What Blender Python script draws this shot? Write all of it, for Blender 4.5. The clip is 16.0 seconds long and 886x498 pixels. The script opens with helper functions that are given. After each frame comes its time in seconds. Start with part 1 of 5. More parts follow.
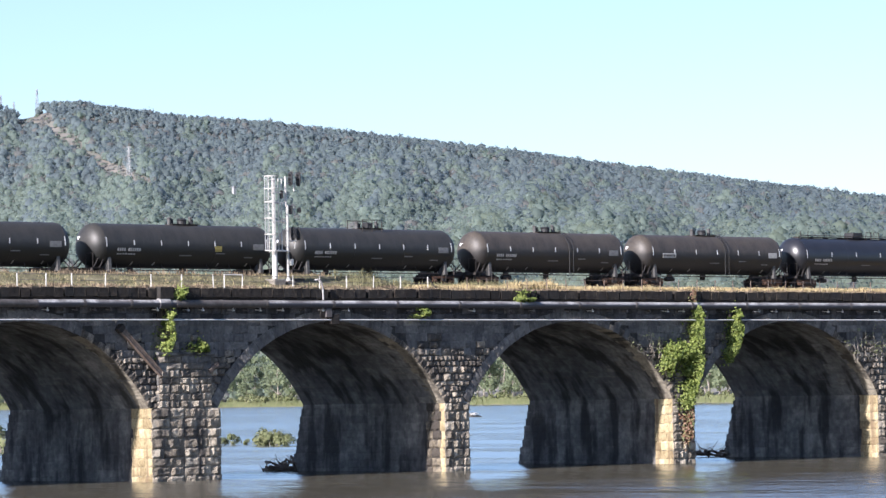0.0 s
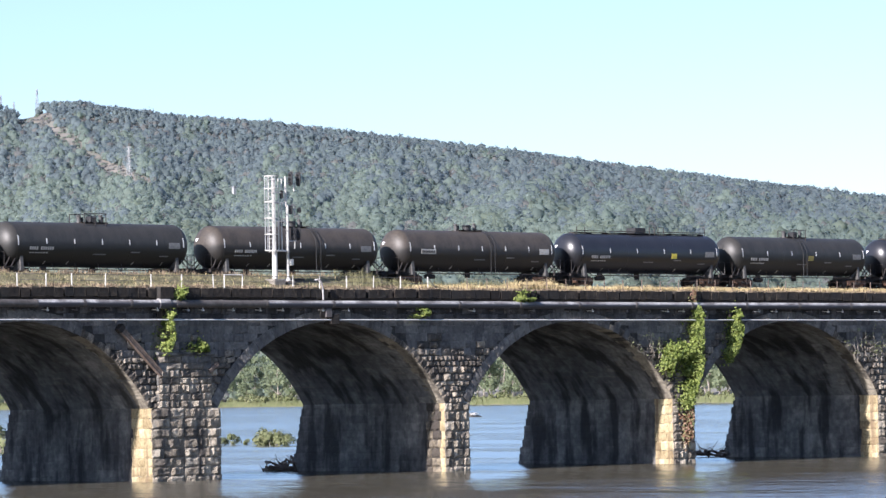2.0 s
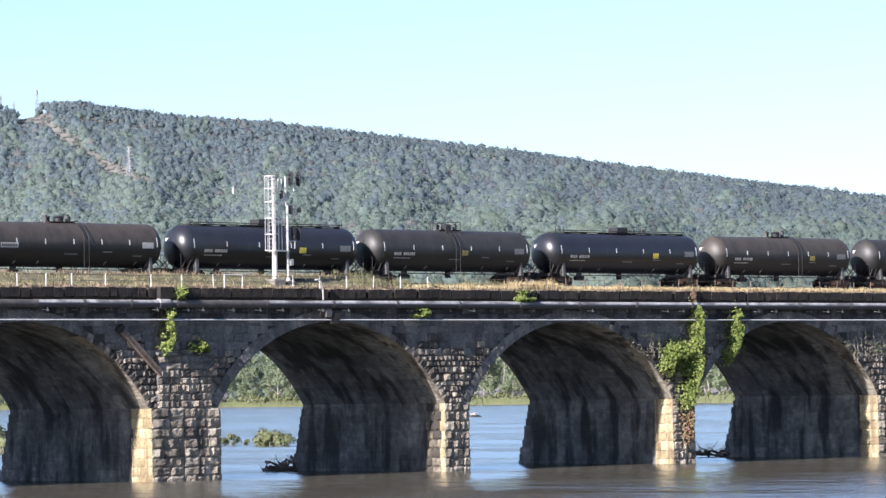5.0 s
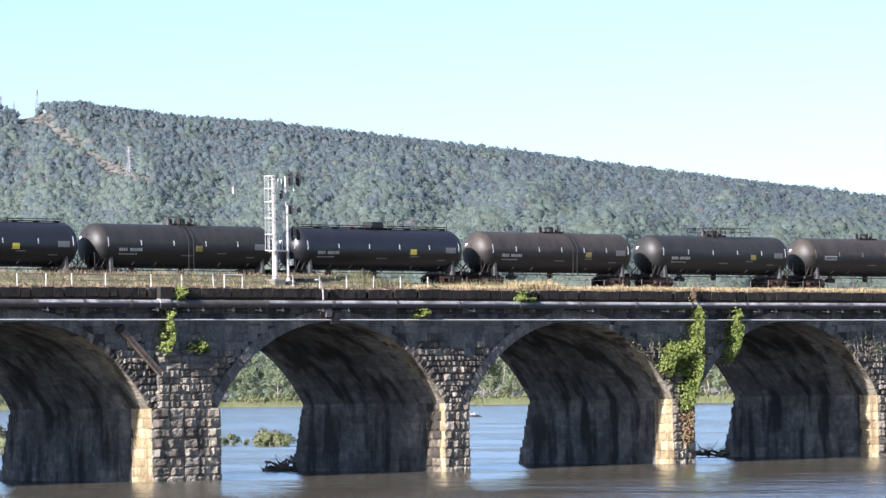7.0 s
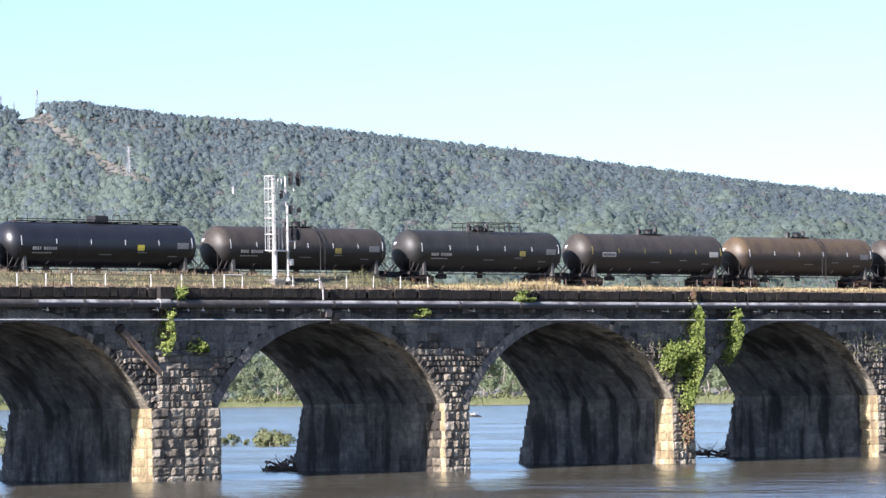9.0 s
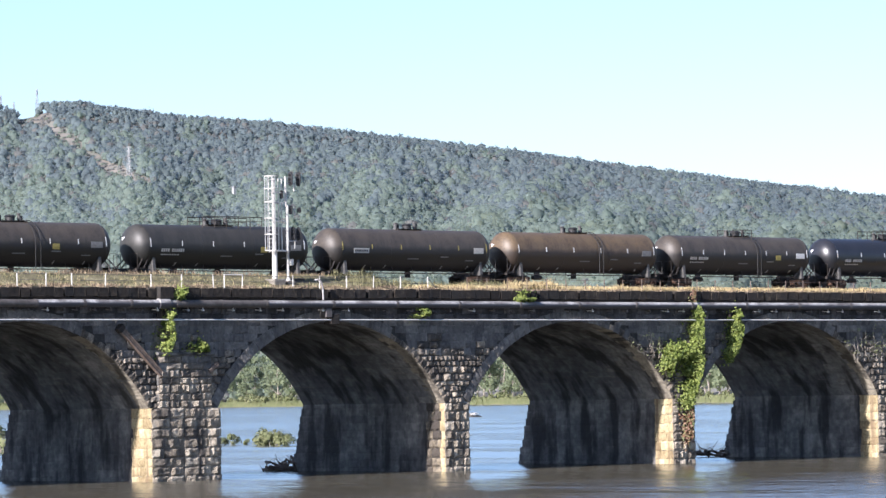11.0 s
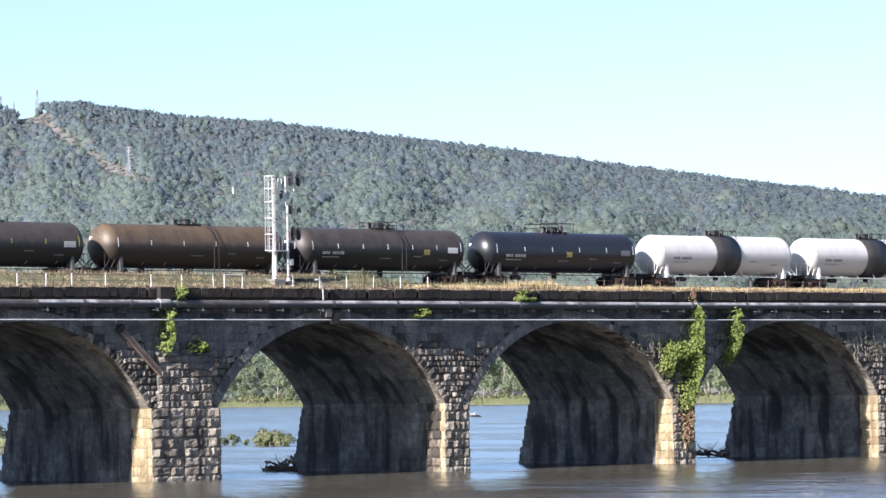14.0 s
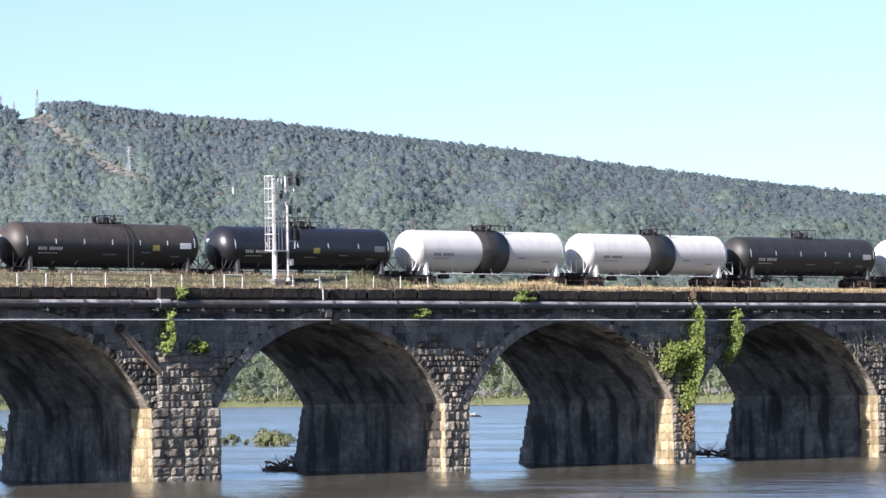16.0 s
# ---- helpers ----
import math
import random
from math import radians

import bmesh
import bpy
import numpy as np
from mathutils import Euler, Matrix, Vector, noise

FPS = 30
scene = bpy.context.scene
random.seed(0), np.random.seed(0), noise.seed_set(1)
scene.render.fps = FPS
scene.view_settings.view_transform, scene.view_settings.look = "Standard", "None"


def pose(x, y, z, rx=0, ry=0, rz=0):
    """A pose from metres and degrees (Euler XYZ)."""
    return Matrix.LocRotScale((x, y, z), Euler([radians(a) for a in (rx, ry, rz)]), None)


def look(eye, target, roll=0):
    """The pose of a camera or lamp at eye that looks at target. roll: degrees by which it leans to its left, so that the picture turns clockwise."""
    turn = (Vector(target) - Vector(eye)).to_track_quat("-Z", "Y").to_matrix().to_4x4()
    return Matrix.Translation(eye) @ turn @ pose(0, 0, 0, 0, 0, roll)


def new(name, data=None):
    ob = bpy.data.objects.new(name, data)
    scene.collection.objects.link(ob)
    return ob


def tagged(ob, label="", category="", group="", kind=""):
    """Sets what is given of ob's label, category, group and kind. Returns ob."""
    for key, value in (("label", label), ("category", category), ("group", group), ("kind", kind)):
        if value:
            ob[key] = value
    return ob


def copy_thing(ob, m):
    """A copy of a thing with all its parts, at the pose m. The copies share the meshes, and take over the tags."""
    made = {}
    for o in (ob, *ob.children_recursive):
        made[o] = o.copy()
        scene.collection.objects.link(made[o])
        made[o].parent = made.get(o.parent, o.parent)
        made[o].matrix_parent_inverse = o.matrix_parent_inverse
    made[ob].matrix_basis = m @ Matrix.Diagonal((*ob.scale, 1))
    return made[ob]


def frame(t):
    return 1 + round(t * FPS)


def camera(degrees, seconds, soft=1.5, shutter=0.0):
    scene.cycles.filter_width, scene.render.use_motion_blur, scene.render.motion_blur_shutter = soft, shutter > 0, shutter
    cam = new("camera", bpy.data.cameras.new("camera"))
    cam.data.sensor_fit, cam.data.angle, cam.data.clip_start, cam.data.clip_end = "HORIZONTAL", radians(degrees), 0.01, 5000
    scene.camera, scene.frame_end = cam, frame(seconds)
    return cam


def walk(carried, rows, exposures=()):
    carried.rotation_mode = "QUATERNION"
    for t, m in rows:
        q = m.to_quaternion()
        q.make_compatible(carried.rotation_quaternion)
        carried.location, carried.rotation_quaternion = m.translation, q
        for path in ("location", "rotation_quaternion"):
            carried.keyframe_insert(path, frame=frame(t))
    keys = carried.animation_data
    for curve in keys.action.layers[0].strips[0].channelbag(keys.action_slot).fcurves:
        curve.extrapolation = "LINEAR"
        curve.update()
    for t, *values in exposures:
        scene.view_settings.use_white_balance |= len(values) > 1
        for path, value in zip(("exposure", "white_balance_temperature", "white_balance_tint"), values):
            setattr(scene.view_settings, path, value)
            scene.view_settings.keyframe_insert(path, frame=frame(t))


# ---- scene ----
cam = camera(12.694, 16.0, soft=1.45)
EYE = Vector((-174.94, -213.53, 5.73))
YAW, TILT = radians(47.40), radians(2.07)
AIM = EYE + 300 * Vector((math.cos(YAW) * math.cos(TILT), math.sin(YAW) * math.cos(TILT), math.sin(TILT)))
STAND = look(EYE, AIM, -0.94)
walk(cam, [(0.0, STAND), (16.0, STAND)], exposures=[(0.0, 1.33, 5700, 18), (2.0, 1.36, 5700, 18), (4.0, 1.39, 5700, 18), (9.0, 1.41, 5700, 18), (13.0, 1.40, 5700, 18),
                                               (14.5, 1.36, 5700, 18), (15.5, 1.30, 5700, 18), (16.0, 1.25, 5700, 18)])

# daylight: low sun that grazes the bridge's face from the upstream-left quarter
SUN_TURN, SUN_UP = radians(187.6), radians(26.5)
to_sun = Vector((math.cos(SUN_TURN) * math.cos(SUN_UP), math.sin(SUN_TURN) * math.cos(SUN_UP), math.sin(SUN_UP)))
sun = new("sun", bpy.data.lights.new("sun", "SUN"))
sun.data.energy, sun.data.angle, sun.data.color = 4.4, radians(0.53), (1.0, 0.90, 0.76)
sun.matrix_world = look((0, 0, 400), Vector((0, 0, 400)) - to_sun)
world = bpy.data.worlds.new("sky")
scene.world = world
world.use_nodes = True
wn = world.node_tree.nodes
sky = wn.new("ShaderNodeTexSky")
sky.sky_type, sky.sun_disc = "NISHITA", False
sky.sun_elevation, sky.sun_rotation = SUN_UP, math.atan2(to_sun.x, to_sun.y)
sky.air_density, sky.dust_density, sky.ozone_density = 0.85, 0.45, 1.7
wn["Background"].inputs["Strength"].default_value = 0.066
world.node_tree.links.new(sky.outputs["Color"], wn["Background"].inputs["Color"])


# ---- materials ----
def shader(name):
    m = bpy.data.materials.new(name)
    m.use_nodes = True
    return m, m.node_tree.nodes, m.node_tree.links


def surface(name, colours, scale=1.0, rough=0.8, metal=0.0, bump=0.3, fine=6.0, where="world", spread=0.0, islands=False,
            squash=(1, 1, 1), streak=0.0, streak_colour=(0.02, 0.02, 0.02), streak_squash=(1.2, 1.2, 0.09), specular=0.5, reach=0.05,
            leaf=0.0):
    """Two scales of noise through a ramp of colours, fine bump, an offset by piece, and long stains."""
    m, n, l = shader(name)
    b = n["Principled BSDF"]
    if where == "world":
        place = n.new("ShaderNodeNewGeometry").outputs["Position"]
    else:
        place = n.new("ShaderNodeTexCoord").outputs["Object"]
    stretch = n.new("ShaderNodeMapping")
    stretch.inputs["Scale"].default_value = squash
    l.new(place, stretch.inputs["Vector"])
    coarse = n.new("ShaderNodeTexNoise")
    coarse.inputs["Scale"].default_value, coarse.inputs["Detail"].default_value = scale, 5
    coarse.inputs["Roughness"].default_value = 0.62
    l.new(stretch.outputs["Vector"], coarse.inputs["Vector"])
    grain = n.new("ShaderNodeTexNoise")
    grain.inputs["Scale"].default_value, grain.inputs["Detail"].default_value = scale * fine, 4
    l.new(stretch.outputs["Vector"], grain.inputs["Vector"])
    mix = n.new("ShaderNodeMath")
    mix.operation = "MULTIPLY_ADD"
    mix.inputs[1].default_value = 0.45
    l.new(grain.outputs["Fac"], mix.inputs[0])
    half = n.new("ShaderNodeMath")
    half.operation = "MULTIPLY_ADD"
    half.inputs[1].default_value, half.inputs[2].default_value = 0.75, -0.10
    l.new(coarse.outputs["Fac"], half.inputs[0])
    l.new(half.outputs[0], mix.inputs[2])
    last = mix.outputs[0]
    if spread:
        if islands:
            chance = n.new("ShaderNodeNewGeometry").outputs["Random Per Island"]
        else:
            chance = n.new("ShaderNodeObjectInfo").outputs["Random"]
        shift = n.new("ShaderNodeMath")
        shift.operation = "MULTIPLY_ADD"
        shift.inputs[1].default_value = spread
        l.new(chance, shift.inputs[0])
        base = n.new("ShaderNodeMath")
        base.operation = "SUBTRACT"
        base.inputs[1].default_value = spread / 2
        l.new(last, base.inputs[0])
        l.new(base.outputs[0], shift.inputs[2])
        last = shift.outputs[0]
    ramp = n.new("ShaderNodeValToRGB")
    span = len(colours) - 1
    while len(ramp.color_ramp.elements) < len(colours):
        ramp.color_ramp.elements.new(0.5)
    for i, c in enumerate(colours):
        ramp.color_ramp.elements[i].position = 0.25 + 0.5 * i / span
        ramp.color_ramp.elements[i].color = (*c, 1)
    l.new(last, ramp.inputs["Fac"])
    colour = ramp.outputs["Color"]
    if streak:
        long = n.new("ShaderNodeMapping")
        long.inputs["Scale"].default_value = streak_squash
        l.new(place, long.inputs["Vector"])
        runs = n.new("ShaderNodeTexNoise")
        runs.inputs["Scale"].default_value, runs.inputs["Detail"].default_value = 1.1, 4
        l.new(long.outputs["Vector"], runs.inputs["Vector"])
        edge = n.new("ShaderNodeValToRGB")
        edge.color_ramp.elements[0].position, edge.color_ramp.elements[1].position = 0.48, 0.62
        edge.color_ramp.elements[1].color = (streak, streak, streak, 1)
        l.new(runs.outputs["Fac"], edge.inputs["Fac"])
        stain = n.new("ShaderNodeMixRGB")
        stain.inputs["Color2"].default_value = (*streak_colour, 1)
        l.new(edge.outputs["Color"], stain.inputs["Fac"])
        l.new(colour, stain.inputs["Color1"])
        colour = stain.outputs["Color"]
    l.new(colour, b.inputs["Base Color"])
    b.inputs["Roughness"].default_value, b.inputs["Metallic"].default_value = rough, metal
    b.inputs["Specular IOR Level"].default_value = specular
    if bump:
        relief = n.new("ShaderNodeBump")
        relief.inputs["Strength"].default_value, relief.inputs["Distance"].default_value = bump, reach
        l.new(grain.outputs["Fac"], relief.inputs["Height"])
        l.new(relief.outputs["Normal"], b.inputs["Normal"])
    if leaf:
        thin = n.new("ShaderNodeBsdfTranslucent")
        l.new(colour, thin.inputs["Color"])
        both = n.new("ShaderNodeMixShader")
        both.inputs["Fac"].default_value = leaf
        l.new(b.outputs["BSDF"], both.inputs[1])
        l.new(thin.outputs["BSDF"], both.inputs[2])
        l.new(both.outputs["Shader"], n["Material Output"].inputs["Surface"])
    return m



def low_tone(m, low, z0, z1, own=True):
    """Mixes another colour in below, the surface's own above, changing between two heights."""
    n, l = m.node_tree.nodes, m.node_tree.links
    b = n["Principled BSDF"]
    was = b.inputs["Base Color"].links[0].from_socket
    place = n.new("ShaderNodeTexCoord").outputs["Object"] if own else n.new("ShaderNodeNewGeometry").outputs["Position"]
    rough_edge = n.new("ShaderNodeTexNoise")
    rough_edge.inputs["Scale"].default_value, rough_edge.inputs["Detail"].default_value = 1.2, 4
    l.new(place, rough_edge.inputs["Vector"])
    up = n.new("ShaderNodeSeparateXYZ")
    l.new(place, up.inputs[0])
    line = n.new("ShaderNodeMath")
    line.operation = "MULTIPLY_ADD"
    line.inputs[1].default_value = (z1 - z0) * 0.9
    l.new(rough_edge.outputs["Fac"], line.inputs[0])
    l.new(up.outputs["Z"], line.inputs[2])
    low_share = n.new("ShaderNodeMapRange")
    low_share.interpolation_type = "SMOOTHSTEP"
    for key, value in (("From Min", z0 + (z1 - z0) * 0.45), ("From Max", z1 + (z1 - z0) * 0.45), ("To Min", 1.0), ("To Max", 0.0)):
        low_share.inputs[key].default_value = value
    l.new(line.outputs[0], low_share.inputs["Value"])
    low_mix = n.new("ShaderNodeMixRGB")
    low_mix.inputs["Color2"].default_value = (*low, 1)
    l.new(low_share.outputs["Result"], low_mix.inputs["Fac"])
    l.new(was, low_mix.inputs["Color1"])
    l.new(low_mix.outputs["Color"], b.inputs["Base Color"])
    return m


M = {}
M["stone"] = surface("rock_faced_stone", [(0.090, 0.075, 0.058), (0.285, 0.245, 0.188), (0.56, 0.495, 0.39)], 1.6, 0.9, bump=1.0, spread=0.30,
                     streak=0.75, streak_colour=(0.045, 0.042, 0.042), reach=0.16)
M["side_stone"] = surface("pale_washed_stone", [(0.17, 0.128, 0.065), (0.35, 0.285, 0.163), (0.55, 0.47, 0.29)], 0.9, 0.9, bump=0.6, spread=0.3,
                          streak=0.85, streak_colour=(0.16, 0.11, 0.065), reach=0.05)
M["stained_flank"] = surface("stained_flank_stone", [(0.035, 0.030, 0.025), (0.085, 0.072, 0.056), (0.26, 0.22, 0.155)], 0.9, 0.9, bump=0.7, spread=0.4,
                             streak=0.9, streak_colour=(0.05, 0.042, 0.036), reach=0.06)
M["small_stone"] = surface("rubble_stone", [(0.060, 0.053, 0.044), (0.172, 0.147, 0.117), (0.37, 0.32, 0.25)], 0.8, 0.9, bump=0.7, spread=0.5, islands=True,
                           streak=0.75, streak_colour=(0.04, 0.038, 0.038), reach=0.08)
M["wall_stone"] = surface("wall_stone", [(0.080, 0.070, 0.058), (0.205, 0.178, 0.143), (0.45, 0.395, 0.31)], 0.8, 0.9, bump=0.7, spread=0.4,
                           streak=0.6, streak_colour=(0.04, 0.038, 0.038), reach=0.08)
M["mortar"] = surface("sooty_mortar", [(0.022, 0.021, 0.020), (0.048, 0.045, 0.042), (0.095, 0.087, 0.079)], 0.8, 0.95, bump=0.5, streak=0.6)
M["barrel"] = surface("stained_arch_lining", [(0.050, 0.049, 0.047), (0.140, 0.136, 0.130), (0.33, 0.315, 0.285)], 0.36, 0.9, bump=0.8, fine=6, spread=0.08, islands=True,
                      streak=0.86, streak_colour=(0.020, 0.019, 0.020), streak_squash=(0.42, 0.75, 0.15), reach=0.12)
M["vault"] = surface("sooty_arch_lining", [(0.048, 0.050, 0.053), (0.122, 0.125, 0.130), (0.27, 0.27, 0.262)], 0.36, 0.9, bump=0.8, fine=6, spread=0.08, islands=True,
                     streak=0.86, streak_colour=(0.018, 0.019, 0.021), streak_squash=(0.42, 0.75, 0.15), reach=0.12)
M["pale_lining"] = surface("lime_stained_arch_lining", [(0.062, 0.063, 0.064), (0.158, 0.158, 0.155), (0.33, 0.322, 0.305)], 0.5, 0.9, bump=0.8, fine=6, spread=0.08, islands=True,
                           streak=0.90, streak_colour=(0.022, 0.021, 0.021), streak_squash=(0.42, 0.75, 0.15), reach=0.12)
# near-black stone: the shade under coping and pipe is painted in
M["shaded_stone"] = surface("sooty_wall_stone", [(0.027, 0.027, 0.030), (0.060, 0.059, 0.063), (0.135, 0.128, 0.127)], 0.9, 0.9, bump=0.6, spread=0.42,
                           streak=0.6, streak_colour=(0.014, 0.013, 0.014), reach=0.06)
M["dim_stone"] = surface("smoke_dimmed_stone", [(0.050, 0.049, 0.049), (0.120, 0.115, 0.110), (0.27, 0.253, 0.228)], 0.8, 0.9, bump=0.7, spread=0.22,
                         streak=0.55, streak_colour=(0.155, 0.146, 0.135), streak_squash=(2.2, 2.2, 0.22), reach=0.08)
M["ring"] = surface("ring_stone", [(0.045, 0.039, 0.032), (0.135, 0.113, 0.088), (0.36, 0.305, 0.23)], 1.4, 0.9, bump=1.0, spread=0.5, streak=0.6, reach=0.08)
M["soffit"] = surface("pale_arch_edge", [(0.10, 0.090, 0.072), (0.235, 0.210, 0.165), (0.43, 0.385, 0.30)], 0.8, 0.9, bump=0.6, streak=0.85,
                      streak_colour=(0.05, 0.044, 0.038), streak_squash=(0.9, 0.9, 0.25))
M["coping"] = surface("weathered_coping", [(0.016, 0.014, 0.012), (0.024, 0.019, 0.015), (0.090, 0.071, 0.051)], 0.9, 0.95, bump=0.8, streak=0.6)
M["ballast"] = surface("grey_ballast", [(0.10, 0.09, 0.08), (0.22, 0.20, 0.17), (0.36, 0.33, 0.28)], 3.0, 0.95, bump=1.0, fine=8)
M["dry_grass"] = surface("dry_grass", [(0.28, 0.215, 0.105), (0.42, 0.335, 0.175), (0.57, 0.47, 0.265)], 0.5, 0.9, bump=0, spread=0.5, islands=True)
M["straw_soil"] = surface("straw_litter", [(0.20, 0.15, 0.08), (0.36, 0.28, 0.15), (0.50, 0.40, 0.23)], 2.5, 0.95, bump=0.8, fine=9)
M["verge_soil"] = surface("gravel_and_moss", [(0.046, 0.041, 0.021), (0.135, 0.120, 0.063), (0.33, 0.30, 0.18)], 1.0, 0.95, bump=0.9, fine=9)
M["green_grass"] = surface("yellow_green_grass", [(0.10, 0.095, 0.042), (0.180, 0.170, 0.084), (0.29, 0.275, 0.155)], 0.5, 0.9, bump=0, spread=0.22, islands=True)
M["brown_weed"] = surface("brown_weeds", [(0.09, 0.065, 0.045), (0.20, 0.15, 0.10), (0.33, 0.26, 0.17)], 0.5, 0.9, bump=0, spread=0.6, islands=True)
M["vine"] = surface("vine_leaves", [(0.105, 0.150, 0.032), (0.215, 0.275, 0.06), (0.37, 0.42, 0.115)], 0.9, 0.6, bump=0, spread=0.6, islands=True, leaf=0.45)
M["red_vine"] = surface("reddening_leaves", [(0.10, 0.05, 0.03), (0.20, 0.10, 0.06), (0.12, 0.14, 0.05)], 0.9, 0.6, bump=0, spread=0.6, islands=True)
M["pipe"] = surface("galvanised_pipe", [(0.12, 0.11, 0.11), (0.34, 0.33, 0.32), (0.70, 0.69, 0.67)], 0.6, 0.6, 0.0, bump=0.25, streak=0.75,
                    streak_colour=(0.06, 0.05, 0.05), streak_squash=(0.45, 1, 1))
# darker below about mid-height, with an uneven edge
low_tone(M["pipe"], (0.055, 0.055, 0.065), 12.14, 12.24, False)
M["dark_pipe"] = surface("rusty_dark_pipe", [(0.05, 0.045, 0.042), (0.10, 0.09, 0.085), (0.16, 0.14, 0.13)], 0.7, 0.7, 0.1, bump=0.3)
M["conduit"] = surface("white_conduit", [(0.50, 0.50, 0.50), (0.62, 0.62, 0.61), (0.72, 0.72, 0.71)], 0.6, 0.5, bump=0.1)
M["white_paint"] = surface("chalky_white_paint", [(0.40, 0.385, 0.35), (0.55, 0.535, 0.49), (0.66, 0.645, 0.61)], 1.5, 0.6, bump=0.2)
M["grey_steel"] = surface("galvanised_steel", [(0.26, 0.265, 0.27), (0.38, 0.385, 0.39), (0.50, 0.505, 0.51)], 1.5, 0.45, 0.2, bump=0.2)
M["dark_steel"] = surface("dull_dark_steel", [(0.20, 0.21, 0.23), (0.27, 0.28, 0.30), (0.34, 0.35, 0.37)], 1.5, 0.7, 0.0, bump=0.2)
M["black"] = surface("matt_black", [(0.012, 0.012, 0.013), (0.022, 0.022, 0.023), (0.04, 0.04, 0.04)], 2, 0.6, bump=0.2, where="own")
M["rust"] = surface("brown_rusted_steel", [(0.08, 0.060, 0.050), (0.165, 0.125, 0.10), (0.28, 0.225, 0.185)], 1.5, 0.85, bump=0.5)
M["rail"] = surface("worn_rail", [(0.14, 0.10, 0.08), (0.24, 0.19, 0.16), (0.36, 0.32, 0.30)], 1.2, 0.5, 0.6, bump=0.1)
M["wood"] = surface("drift_wood", [(0.06, 0.045, 0.035), (0.13, 0.10, 0.08), (0.24, 0.20, 0.17)], 2.0, 0.9, bump=0.6)
M["bark"] = surface("pale_bark", [(0.12, 0.10, 0.08), (0.26, 0.23, 0.19), (0.42, 0.39, 0.34)], 1.2, 0.9, bump=0.4)
# hill foliage tones, lifted and blued: distance haze is put into these colours
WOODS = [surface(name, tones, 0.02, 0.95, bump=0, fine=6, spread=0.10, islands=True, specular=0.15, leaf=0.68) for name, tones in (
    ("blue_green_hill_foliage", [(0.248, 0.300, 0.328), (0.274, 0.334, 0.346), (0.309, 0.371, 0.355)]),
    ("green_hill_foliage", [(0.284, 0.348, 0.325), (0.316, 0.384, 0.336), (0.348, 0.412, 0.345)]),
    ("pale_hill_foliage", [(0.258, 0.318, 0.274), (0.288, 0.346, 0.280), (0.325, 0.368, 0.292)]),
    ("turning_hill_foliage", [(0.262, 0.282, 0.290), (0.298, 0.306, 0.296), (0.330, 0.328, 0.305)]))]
M["bank_leaf"] = surface("bank_foliage", [(0.245, 0.298, 0.190), (0.298, 0.350, 0.216), (0.360, 0.402, 0.258)], 0.05, 0.8, bump=0, spread=0.10, islands=True, leaf=0.65)
M["bush_leaf"] = surface("yellowing_bush", [(0.17, 0.20, 0.09), (0.235, 0.26, 0.125), (0.31, 0.315, 0.17)], 0.1, 0.8, bump=0, spread=0.15, islands=True, leaf=0.45)
M["hill_soil"] = surface("hill_soil_and_brush", [(0.18, 0.195, 0.16), (0.225, 0.208, 0.178), (0.31, 0.268, 0.225)], 0.03, 0.95, bump=0.5, fine=9, reach=1.0)


